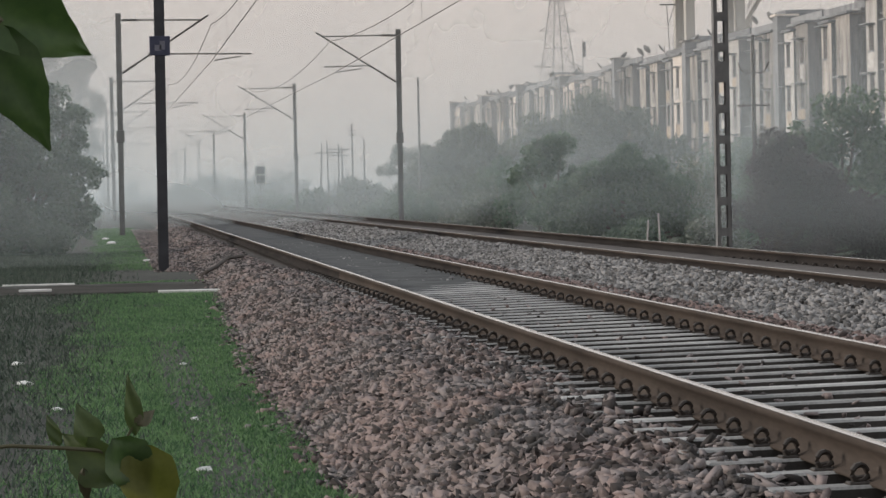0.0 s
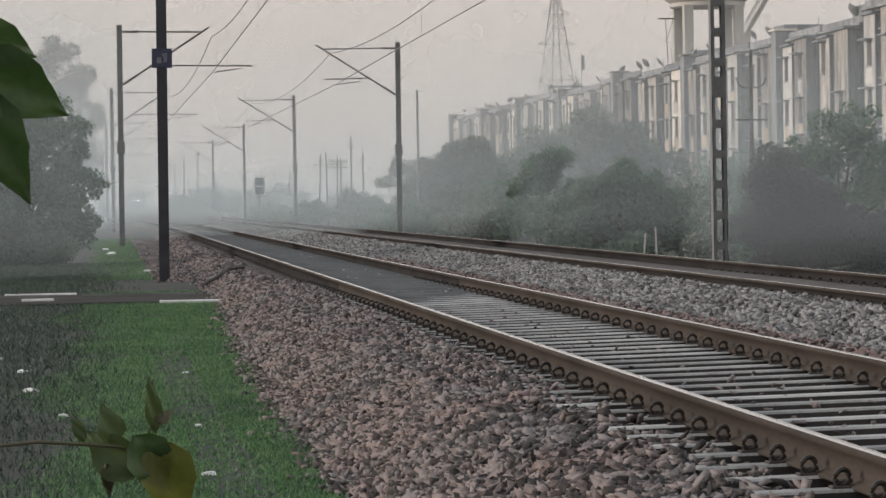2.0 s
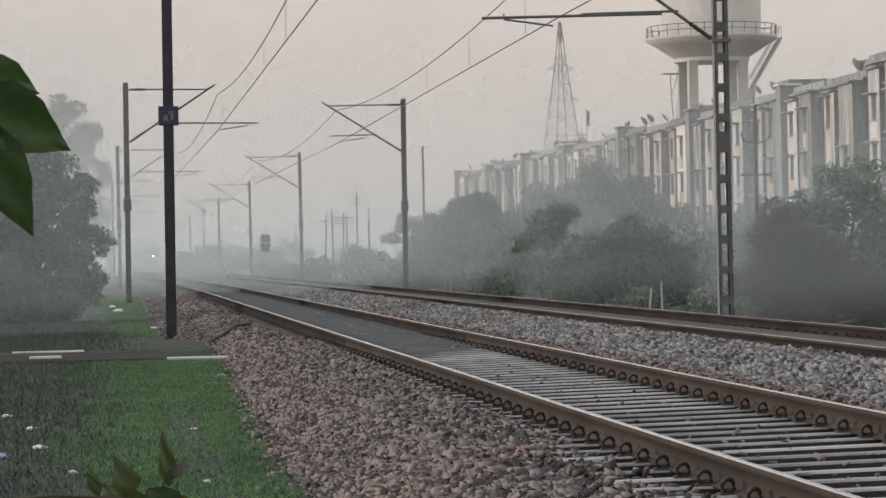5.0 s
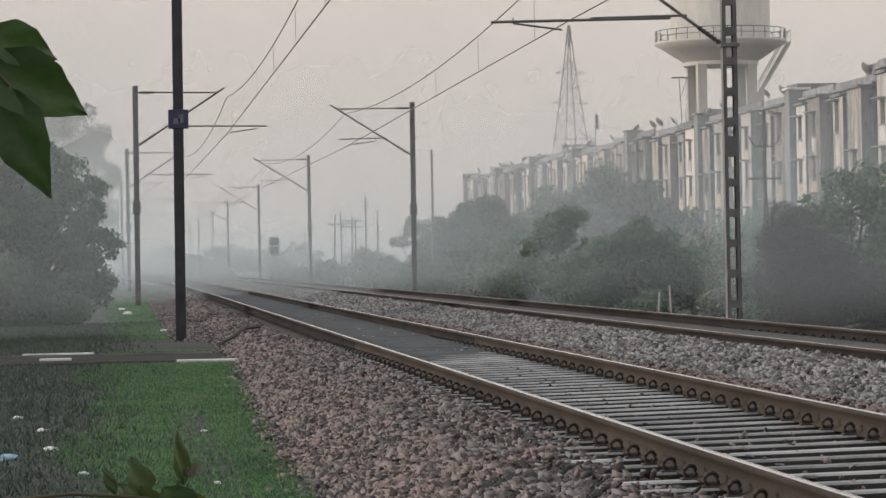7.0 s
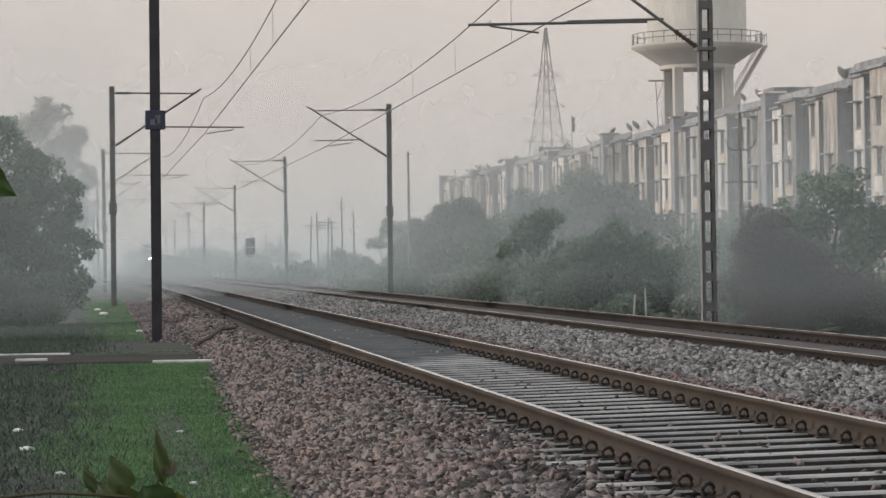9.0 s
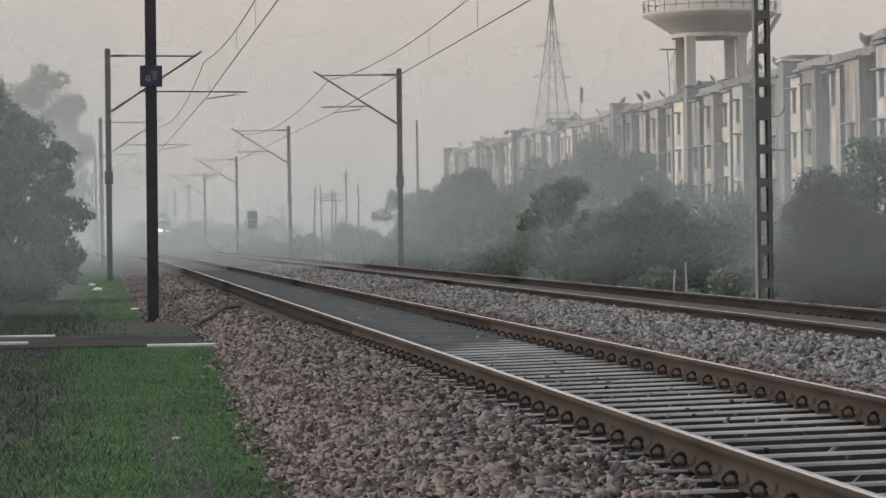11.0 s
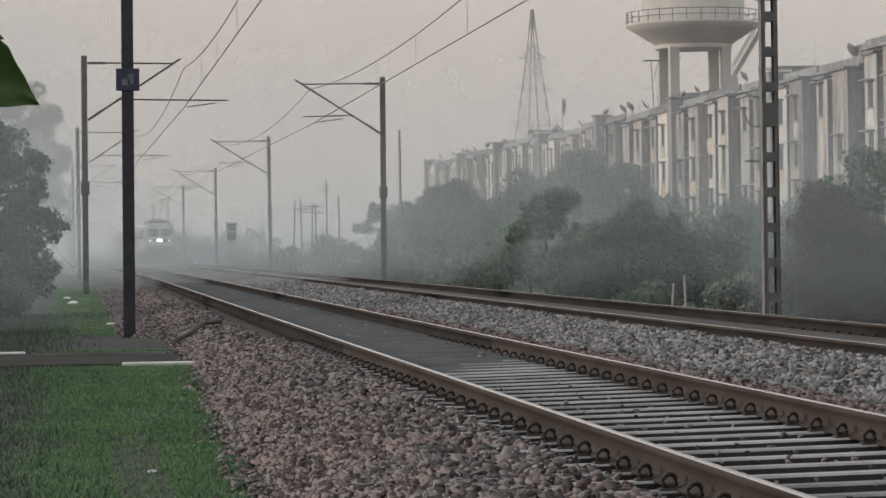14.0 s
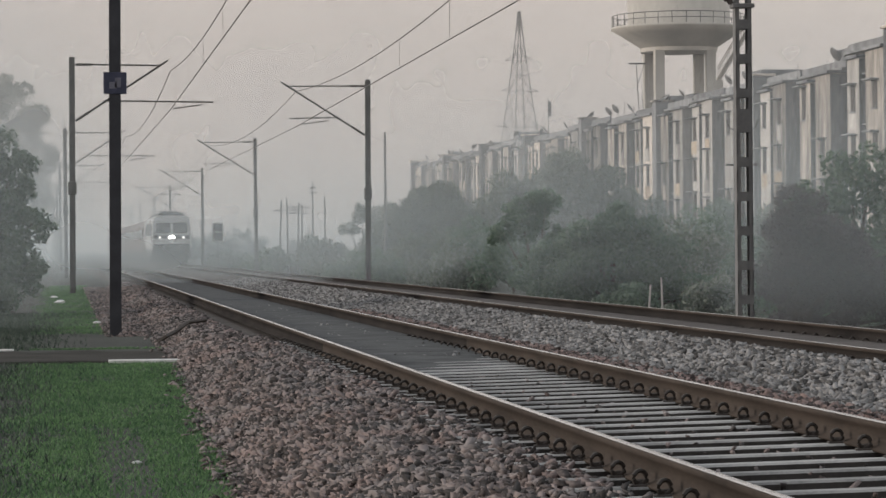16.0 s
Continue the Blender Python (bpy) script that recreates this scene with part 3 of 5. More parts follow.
# ---- flats ----
def flats():
    """A long row of four-storey flats along the line, split into stair blocks."""
    y, k = 138.0, 0
    rng = random.Random(5)
    while y < 372:
        L = rng.choice((9.9, 10.2, 10.5))
        t = thing("apartment_block", "weathered four-storey cream concrete block of flats with dark stains", "apartment block", "row of flats", m=pose(47, y, -0.9))
        H = (13.1 if y < 166 else 12.45) + rng.uniform(-0.15, 0.25)
        bm = bmesh.new()
        box(bm, 0, 11, 0, L, 0, H)
        part("wall", bm, M_WALL, t)
        bm = bmesh.new()
        box(bm, -0.5, 11.4, -0.02, L - 0.3, H, H + 0.14)
        box(bm, -0.2, -0.05, 0.1, L - 0.4, H + 0.14, H + 0.6)
        part("roof", bm, M_WALL_GREY, t)
        # deep bays with tall slit windows, shades and painted panels, and recesses between them
        for a, b, out, hh in ((0.0, rng.uniform(3.0, 3.5), rng.uniform(0.95, 1.25), H - 0.02), (5.6, rng.uniform(7.7, 8.4), rng.uniform(0.65, 0.95), H - 0.25)):
            bay = part("bay", box(bmesh.new(), -out, 0.02, a, b, 0, hh, 0.02), rng.choice((M_WALL, M_WALL, M_WALL_PALE)), t)
            part("bay_cap", box(bmesh.new(), -out - 0.22, 0.0, a - 0.15, b + 0.1, hh - 0.2, hh - 0.02, 0.02), M_WALL_GREY, bay)
            # grey sheet over the bay's -y face, its shade put into colour
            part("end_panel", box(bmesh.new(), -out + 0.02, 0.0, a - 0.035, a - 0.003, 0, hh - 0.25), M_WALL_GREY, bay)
            wa = a + (b - a) * rng.uniform(0.3, 0.42)
            wb = wa + rng.uniform(0.85, 1.05)
            for q in range(4):
                z = 0.9 + q * 2.95
                if rng.random() < 0.14:
                    continue
                tall = rng.choice((1.5, 1.5, 2.0))
                w = part("window", box(bmesh.new(), -out - 0.02, -out + 0.03, wa, wb, z, z + tall), M_SHUTTER, t)
                part("sill", box(bmesh.new(), -out - 0.1, -out, wa - 0.08, wb + 0.08, z - 0.1, z, 0.01), M_WALL_GREY, w)
                part("sun_shade", box(bmesh.new(), -out - 0.55, -out, wa - 0.35, wb + 0.35, z + tall + 0.05, z + tall + 0.14, 0.01), M_WALL_GREY, w)
                if rng.random() < 0.6:
                    part("painted_panel", box(bmesh.new(), -out - 0.012, -out, wa - 0.1, wb + rng.uniform(0.1, 0.7), z - 1.05, z - 0.12), rng.choice((M_BEIGE, M_BEIGE, M_WALL_PALE)), t)
        if k % 3 == 1:
            tower = part("stair_tower", box(bmesh.new(), -1.15, 0.3, 8.6, 9.9, 0, H + 0.75, 0.02), M_WALL_GREY, t)
            part("tower_cap", box(bmesh.new(), -1.3, 0.4, 8.45, 10.05, H + 0.75, H + 0.9, 0.02), M_WALL, tower)
            part("drain_pipe", tube(bmesh.new(), (-0.6, 8.52, 0), (-0.6, 8.52, H - 1.2), 0.09), M_WALL_PALE, tower)
        for a, d in ((4.3, 0.3), (9.1, 0.35)):
            part("fin", box(bmesh.new(), -d, 0.01, a, a + 0.22, 0, H - 0.2), M_WALL, t)
        for q in range(4):
            z = 0.9 + q * 2.95
            for a in (3.7, 4.75):
                part("window", box(bmesh.new(), -0.03, 0.03, a, a + 0.55, z, z + rng.choice((1.3, 1.9))), M_SHUTTER, t)
            part("sun_shade", box(bmesh.new(), -0.7, 0.0, 3.55, 5.5, z + 2.1, z + 2.2), M_WALL_GREY, t)
        if rng.random() < 0.8:
            bm = bmesh.new()
            px = rng.uniform(3.6, 4.2)
            tube(bm, (-0.12, px, 0), (-0.12, px, H), 0.07)
            part("drain_pipe", bm, M_WALL_GREY, t)
        if rng.random() < 0.45:
            bm = bmesh.new()
            a = rng.uniform(0.5, 4)
            box(bm, 0.6, 3.5, a, a + 3.2, H, H + rng.uniform(0.9, 1.5))
            part("roof_room", bm, M_WALL_GREY, t)
        if rng.random() < 0.4:
            a, z = rng.uniform(2.4, 5.5), rng.choice((2.7, 5.6, 8.6))
            bm = bmesh.new()
            a = 3.45
            box(bm, -1.5, 0.0, a, a + 2.1, z, z + 0.12)
            box(bm, -1.5, -1.42, a, a + 2.1, z + 0.12, z + 0.85)
            box(bm, -1.42, 0.0, a, a + 0.08, z + 0.12, z + 0.85)
            part("balcony", bm, M_WALL_GREY, t)
        # roof clutter
        for _ in range(rng.choice((0, 1, 1, 2))):
            yy, xx, r = y + rng.uniform(0.6, 6.8), 47 + rng.uniform(0.2, 0.9), rng.uniform(0.45, 0.62)
            d = thing("satellite_dish", "grey satellite dish on a short roof pole", "satellite dish", "roof dishes", m=pose(xx, yy, H - 0.9, 0, 0, rng.choice((-100, -75, 40, 70)) + rng.uniform(-12, 12)))
            bm = bmesh.new()
            tube(bm, (0, 0, 0), (0, 0, 1.35), 0.03)
            part("pole", bm, M_GALV, d)
            bm = bmesh.new()
            bmesh.ops.create_uvsphere(bm, u_segments=28, v_segments=18, radius=r * 1.3, matrix=pose(0, 0.45, 1.25))
            bmesh.ops.delete(bm, geom=[v for v in bm.verts if v.co.y > 0.45 - r * 0.94], context="VERTS")
            bmesh.ops.solidify(bm, geom=bm.faces[:], thickness=0.02)
            for v in bm.verts:
                v.co = pose(0, 0.25, 1.55, 35) @ (v.co - Vector((0, 0.45, 1.25)))
            part("reflector", bm, M_GALV, d)
        if rng.random() < 0.6:
            a = thing("roof_pole", "thin aerial pole on the flat roof", "aerial", "roof aerials", m=pose(47 + rng.uniform(0.3, 3), y + rng.uniform(1, 8), H - 0.9))
            bm = bmesh.new()
            tube(bm, (0, 0, 0), (rng.uniform(-0.2, 0.2), 0, rng.uniform(1.4, 2.8)), 0.04, 0.02)
            part("pole", bm, M_GALV, a)
        y += L
        k += 1


flats()


def water_tower():
    t = thing("water_tower", "pale concrete overhead water tank on columns with a railed gallery", "water tower", m=pose(53.5, 245, 0))
    prof = [(3.1, 18.2), (3.4, 18.35), (5.0, 19.4), (5.9, 19.9), (5.9, 20.1), (4.45, 20.1), (4.45, 29.0), (4.1, 30.0), (0.2, 31.2)]
    n = 40
    v = [(r * math.cos(a), r * math.sin(a), z) for r, z in prof for a in [k * math.tau / n for k in range(n)]]
    f = [(j * n + i, j * n + (i + 1) % n, (j + 1) * n + (i + 1) % n, (j + 1) * n + i) for j in range(len(prof) - 1) for i in range(n)]
    raw("tank", v, f, M_TANK, t)
    bm = bmesh.new()
    bmesh.ops.create_cone(bm, cap_ends=True, segments=n, radius1=3.35, radius2=3.35, depth=0.35, matrix=pose(0, 0, 18.1))
    part("ring_beam", bm, M_TANK, t)
    for k in range(4):
        a = k * math.tau / 4 + math.pi / 4
        bm = bmesh.new()
        box(bm, 3.2 * math.cos(a) - 0.42, 3.2 * math.cos(a) + 0.42, 3.2 * math.sin(a) - 0.42, 3.2 * math.sin(a) + 0.42, -0.9, 18.0, 0.04)
        part("column", bm, M_TANK, t)
    rail = part("railing", path_tube(bmesh.new(), [(5.8 * math.cos(k * math.tau / 40), 5.8 * math.sin(k * math.tau / 40), 21.1) for k in range(41)], 0.04, 5), M_GALV, t)
    part("railing", path_tube(bmesh.new(), [(5.8 * math.cos(k * math.tau / 40), 5.8 * math.sin(k * math.tau / 40), 20.6) for k in range(41)], 0.03, 5), M_GALV, t)
    for k in range(30):
        a = k * math.tau / 30
        part("baluster", tube(bmesh.new(), (5.8 * math.cos(a), 5.8 * math.sin(a), 20.0), (5.8 * math.cos(a), 5.8 * math.sin(a), 21.1), 0.035, n=5), M_GALV, t)
    # outside stair
    bm = bmesh.new()
    for o in (-0.45, 0.45):
        tube(bm, (3.0, -1.6 + o, 15.2), (5.9, -1.6 + o, 19.9), 0.12, n=6)
        tube(bm, (3.0, -1.6 + o, 16.3), (5.9, -1.6 + o, 21.0), 0.04, n=5)
        for q in range(8):
            p = Vector((3.0, -1.6 + o, 15.2)).lerp(Vector((5.9, -1.6 + o, 19.9)), q / 7)
            tube(bm, p, p + Vector((0, 0, 1.1)), 0.03, n=4)
    part("stair", bm, M_TANK, t)
    bm = bmesh.new()
    box(bm, 2.2, 3.4, -2.2, -1.0, -0.9, 15.4)
    part("stair_shaft", bm, M_TANK, t)


water_tower()


def pylon(x, y, H):
    t = thing("transmission_tower", "tapering steel lattice power pylon in the haze", "pylon", m=pose(x, y, -0.9, 0, 0, 20))
    half = lambda z: 3.2 * (1 - z / (H * 0.72)) + 1.0 if z < H * 0.6 else max(0.12, 1.55 * (1 - (z - H * 0.6) / (H * 0.4)))
    lv = [0, 5, 9.5, 13.5, 17, 20, 22.8, 25.4, 27.8, 30, 32.2, H]
    for sx in (-1, 1):
        for sy in (-1, 1):
            bm = bmesh.new()
            for a, b in zip(lv, lv[1:]):
                tube(bm, (sx * half(a), sy * half(a), a), (sx * half(b), sy * half(b), b), 0.085, n=4)
            part("leg", bm, M_GALV, t)
    for a, b in zip(lv, lv[1:]):
        bm = bmesh.new()
        A, B = half(a), half(b)
        for (p, q) in (((-1, -1), (1, -1)), ((1, -1), (1, 1)), ((1, 1), (-1, 1)), ((-1, 1), (-1, -1))):
            tube(bm, (p[0] * A, p[1] * A, a), (q[0] * B, q[1] * B, b), 0.042, n=4)
            tube(bm, (q[0] * A, q[1] * A, a), (p[0] * B, p[1] * B, b), 0.042, n=4)
            tube(bm, (p[0] * B, p[1] * B, b), (q[0] * B, q[1] * B, b), 0.042, n=4)
        part("bracing", bm, M_GALV, t)
    for z, r in ((20, 4.2), (25.4, 3.2), (30.0, 2.4)):
        bm = bmesh.new()
        for s in (-1, 1):
            tube(bm, (s * half(z), 0, z + 0.8), (s * r, 0, z), 0.055, n=4)
            tube(bm, (s * half(z), 0, z), (s * r, 0, z), 0.055, n=4)
        part("cross_arm", bm, M_GALV, t)


pylon(68.2, 420, 37.3)


tv = thing("roof_aerial", "tall thin aerial mast with a flat panel head on the roof", "aerial", m=pose(48.5, 238, 11.5))
part("pole", tube(bmesh.new(), (0, 0, 0), (-0.25, 0, 5.0), 0.05, 0.035), M_GALV, tv)
part("panel_head", box(bmesh.new(), -0.9, 0.5, -0.3, 0.3, 4.95, 5.05, 0.02), M_GALV, tv)
part("strut", tube(bmesh.new(), (-0.15, 0, 3.2), (0.45, 0, 4.95), 0.03), M_GALV, tv)
fl = thing("flag_pole", "dark pennant hanging on a roof pole", "flag", m=pose(48.2, 281, 11.5))
part("pole", tube(bmesh.new(), (0, 0, 0), (0, 0, 4.4), 0.05, 0.035), M_GALV, fl)
part("pennant", box(bmesh.new(), 0.03, 0.32, -0.02, 0.02, 2.6, 4.1, 0.01), M_GALV, fl)
for x, y, h, lean in ((12.72, 66, 1.25, 4), (13.2, 66.5, 1.4, -2)):
    fp = thing("fence_post", "short pale stake standing in the grass", "post", "stakes", m=pose(x, y, -1.0, 0, lean, 0))
    part("stake", tube(bmesh.new(), (0, 0, 0), (0, 0, h), 0.03, 0.022, 6), M_CONC, fp)

# ---- line-side poles and signal ----
def utility_pole(x, y, top, arms, lean=0.0, r=0.085, label="thin grey utility pole with short cross arms"):
    t = thing("utility_pole", label, "utility pole", "utility poles", m=pose(x, y, -0.95, 0, lean, 0))
    part("pole", tube(bmesh.new(), (0, 0, 0), (0, 0, top + 0.95), r, r * 0.7), M_GALV, t)
    for z, w in arms:
        part("cross_arm", box(bmesh.new(), -w, w, -0.05, 0.05, z + 0.95, z + 1.05), M_GALV, t)


for x, y, top, arms, lean in ((16.7, 150, 7.1, (), 0), (17.3, 230, 5.0, (), 2), (18.2, 232, 5.3, ((4.2, 1.1),), -1), (19.3, 236, 5.0, ((4.5, 0.9), (4.0, 0.9)), 1), (20.2, 232, 6.6, ((5.6, 0.3), (6.0, 0.3)), 0),
                              (21.0, 230, 5.3, (), 0), (20.0, 240, 4.8, (), 0), (23.4, 360, 5.6, ((4.4, 0.9),), 0), (21.0, 352, 5.0, ((3.6, 0.9),), 1), (18.6, 340, 5.0, (), 0), (16.0, 330, 5.0, (), 0)):
    utility_pole(x, y, top, arms, lean)
lampy = thing("street_pole", "rusty pole with two curved lamp arms", "street lamp", m=pose(25.75, 110, -0.95))
part("pole", tube(bmesh.new(), (0, 0, 0), (0, 0, 7.9), 0.10, 0.07), M_RUST, lampy)
for s in (-1, 1):
    part("lamp_arm", path_tube(bmesh.new(), [(0, 0, 6.4), (s * 0.3, 0, 6.37), (s * 0.5, 0, 6.5), (s * 0.62, 0, 6.8)], 0.028), M_RUST, lampy)
part("cross_bar", box(bmesh.new(), -0.65, 0.65, -0.04, 0.04, 5.05, 5.12), M_RUST, lampy)

sig = thing("line_signal", "grey two-panel sign board on a post beside the track", "signal", m=pose(12.75, 236, 0))
part("post", tube(bmesh.new(), (0, 0, -0.95), (0, 0, 1.9), 0.06), M_GALV, sig)
for z in (1.85, 2.6):
    part("panel", box(bmesh.new(), -0.36, 0.36, -0.05, 0.05, z, z + 0.66, 0.02), M_LOCODARK, sig)
    part("panel_frame", box(bmesh.new(), -0.46, 0.46, 0.05, 0.08, z - 0.07, z + 0.73, 0.01), M_WHITE, sig)


# ---- train ----
def along(y):
    """Pose on the far track at y, facing the camera's end of the line."""
    d = math.degrees(math.atan((bend(y + 5) - bend(y - 5)) / 10))
    return pose(T2 + bend(y), y, -0.015, 0, 0, -d)


def loco():
    t = thing("electric_locomotive", "grey-white electric locomotive with a raised pantograph and lit headlights", "locomotive")
    bm = bmesh.new()
    sec = [(-1.5, 1.25), (1.5, 1.25), (1.52, 3.5), (1.42, 3.74), (1.05, 3.95), (-1.05, 3.95), (-1.42, 3.74), (-1.52, 3.5)]
    rings = []
    for y, k, dz in ((0.0, 0.96, 0), (0.35, 1.0, 0), (19.6, 1.0, 0), (20.0, 0.96, 0)):
        rings.append([bm.verts.new((x * k, y + (0.35 * max(0, z - 2.3) / 1.6 if y < 1 else 0), z)) for x, z in sec])
    for a, b in zip(rings, rings[1:]):
        for i in range(8):
            bm.faces.new((a[i], a[(i + 1) % 8], b[(i + 1) % 8], b[i]))
    bm.faces.new(rings[0])
    bm.faces.new(rings[-1][::-1])
    bmesh.ops.recalc_face_normals(bm, faces=bm.faces[:])
    part("body", bm, M_LOCO, t)
    part("roof_hood", box(bmesh.new(), -1.1, 1.1, 0.9, 19, 3.9, 4.15, 0.08), M_LOCODARK, t)
    part("underframe", box(bmesh.new(), -1.45, 1.45, 0.1, 19.9, 0.75, 1.26, 0.05), M_LOCODARK, t)
    part("cow_catcher", box(bmesh.new(), -1.35, 1.35, -0.1, 0.25, 0.12, 0.95, 0.06), M_LOCODARK, t)
    for y in (3.6, 15.2):
        b = part("bogie", box(bmesh.new(), -1.3, 1.3, y - 2.2, y + 2.2, 0.35, 0.9, 0.08), M_LOCODARK, t)
        for q in (-1.7, 0, 1.7):
            for s in (-0.87, 0.87):
                part("wheel", tube(bmesh.new(), (s - 0.06, y + q, 0.54), (s + 0.06, y + q, 0.54), 0.54, n=20), M_LOCODARK, b)
    for s in (-1, 1):
        ws = part("windscreen", box(bmesh.new(), -0.6, 0.6, -0.02, 0.05, -0.42, 0.42, 0.05), M_GLASS, t)
        ws.matrix_local = pose(s * 0.66, 0.16, 2.95, -12)
        part("buffer", tube(bmesh.new(), (s * 0.98, -0.45, 1.05), (s * 0.98, 0.1, 1.05), 0.16, n=12), M_LOCODARK, t)
        part("marker_light", tube(bmesh.new(), (s * 0.95, -0.05, 2.17), (s * 0.95, 0.06, 2.17), 0.09, n=12), M_MARKER, t)
        part("mirror_post", box(bmesh.new(), s * 1.5 - 0.04, s * 1.5 + 0.04, -0.05, 0.1, 1.3, 3.3, 0.02), M_LOCO, t)
        part("headlight", tube(bmesh.new(), (s * 0.13, -0.06, 2.18), (s * 0.13, 0.06, 2.18), 0.125, n=16), M_LAMP, t)
    part("stripe", box(bmesh.new(), -1.46, 1.46, -0.012, 0.06, 2.05, 2.32, 0.01), M_LOCODARK, t)
    part("front_apron", box(bmesh.new(), -1.5, 1.5, -0.04, 0.3, 0.5, 1.62, 0.06), M_LOCODARK, t, "dark grimy front apron")
    part("centre_pillar", box(bmesh.new(), -0.1, 0.1, -0.03, 0.12, 2.35, 3.3, 0.03), M_LOCO, t)
    part("roof_visor", box(bmesh.new(), -0.95, 0.95, 0.35, 1.2, 3.9, 4.2, 0.1), M_LOCODARK, t)
    for q in range(5):
        part("side_grille", box(bmesh.new(), -1.56, -1.5, 4.5 + q * 2.4, 6.2 + q * 2.4, 2.3, 3.3, 0.02), M_LOCODARK, t)
    part("cab_door", box(bmesh.new(), -1.55, -1.49, 1.9, 2.7, 1.45, 3.3, 0.02), M_LOCODARK, t)
    for y, up in ((3.4, True), (16.5, False)):
        p = part("pantograph", box(bmesh.new(), -0.6, 0.6, y - 0.6, y + 0.6, 4.15, 4.3, 0.03), M_LOCODARK, t)
        h = 5.75 if up else 4.5
        bm = bmesh.new()
        for s in (-1, 1):
            tube(bm, (s * 0.5, y - 0.5, 4.3), (s * 0.15, y + 0.9, (4.3 + h) / 2), 0.03)
            tube(bm, (s * 0.15, y + 0.9, (4.3 + h) / 2), (s * 0.5, y, h), 0.025)
        part("arm", bm, M_GALV, p)
        part("collector", path_tube(bmesh.new(), [(-1.0, y, h - 0.1), (-0.7, y, h), (0.7, y, h), (1.0, y, h - 0.1)], 0.04), M_GALV, p)
    return t


def coach():
    t = thing("passenger_coach", "maroon railway coach with a row of dark windows", "coach", "coaches of the train")
    bm = bmesh.new()
    sec = [(-1.5, 1.0), (1.5, 1.0), (1.58, 2.2), (1.5, 3.2), (1.1, 3.75), (0.5, 3.98), (-0.5, 3.98), (-1.1, 3.75), (-1.5, 3.2), (-1.58, 2.2)]
    a = [bm.verts.new((x, 0, z)) for x, z in sec]
    b = [bm.verts.new((x, 22.5, z)) for x, z in sec]
    for i in range(10):
        bm.faces.new((a[i], a[(i + 1) % 10], b[(i + 1) % 10], b[i]))
    bm.faces.new(a)
    bm.faces.new(b[::-1])
    bmesh.ops.recalc_face_normals(bm, faces=bm.faces[:])
    part("body", bm, M_COACH, t)
    for k in range(10):
        part("window", box(bmesh.new(), -1.62, -1.5, 2.0 + k * 1.9, 3.2 + k * 1.9, 2.2, 2.95), M_GLASS, t)
    for y in (3.5, 19):
        part("bogie", box(bmesh.new(), -1.25, 1.25, y - 1.6, y + 1.6, 0.02, 1.0, 0.05), M_LOCODARK, t)
    part("underframe", box(bmesh.new(), -1.3, 1.3, 6, 16.5, 0.45, 1.0, 0.05), M_LOCODARK, t)
    return t


LOCO = loco()
first_coach = coach()
COACHES = [first_coach] + [copy_thing(first_coach, pose(0, 0, 0)) for _ in range(5)]

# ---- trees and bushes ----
tree("bush", "dense green bush with haze-paled leaves beside the far track", 15.1, 82, -0.95, [(0, 0, 1.6, 1.4), (1.3, 0.5, 1.35, 1.2), (-1.1, 0.3, 1.4, 1.1), (0.2, 0, 2.6, 0.85), (-0.7, 0, 2.35, 0.8), (1.0, 0.2, 2.1, 0.9), (2.3, 0.6, 0.8, 0.9), (-1.3, 0.4, 0.6, 0.9), (-1.9, 1.0, 1.2, 0.8), (3.1, 1.0, 0.7, 0.8), (1.0, 0, 1.7, 1.0)], 26000, 0.085, M_LEAF, 1, category="bush")
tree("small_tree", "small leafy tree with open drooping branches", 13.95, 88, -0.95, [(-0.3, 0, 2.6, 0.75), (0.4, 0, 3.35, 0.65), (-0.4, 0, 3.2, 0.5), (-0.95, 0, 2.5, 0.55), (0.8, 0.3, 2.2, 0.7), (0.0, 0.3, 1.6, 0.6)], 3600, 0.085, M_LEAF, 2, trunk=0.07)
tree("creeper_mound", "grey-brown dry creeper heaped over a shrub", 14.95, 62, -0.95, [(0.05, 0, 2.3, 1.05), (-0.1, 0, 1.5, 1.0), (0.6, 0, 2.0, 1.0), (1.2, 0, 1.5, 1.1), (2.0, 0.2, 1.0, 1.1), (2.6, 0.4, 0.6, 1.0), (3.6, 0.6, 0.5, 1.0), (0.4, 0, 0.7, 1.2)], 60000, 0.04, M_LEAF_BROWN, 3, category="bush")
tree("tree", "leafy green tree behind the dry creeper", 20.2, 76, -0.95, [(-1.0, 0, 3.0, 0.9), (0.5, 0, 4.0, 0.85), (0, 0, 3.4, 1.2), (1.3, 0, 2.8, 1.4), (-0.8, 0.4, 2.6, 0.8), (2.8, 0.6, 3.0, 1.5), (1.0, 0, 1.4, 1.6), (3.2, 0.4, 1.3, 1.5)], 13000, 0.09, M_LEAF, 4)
tree("tree", "wide grey-green tree in front of the flats", 25.8, 150, -0.95, [(0, 0, 5.0, 2.4), (-2.4, 1, 4.2, 2.0), (2.4, 1, 4.6, 2.0), (0.5, 0, 6.3, 1.5), (4.5, 1, 3.4, 1.8), (-1, 0, 2.6, 2.4), (3, 0, 2.2, 2.4)], 30000, 0.12, M_LEAF_HAZED, 5, trunk=0.2)
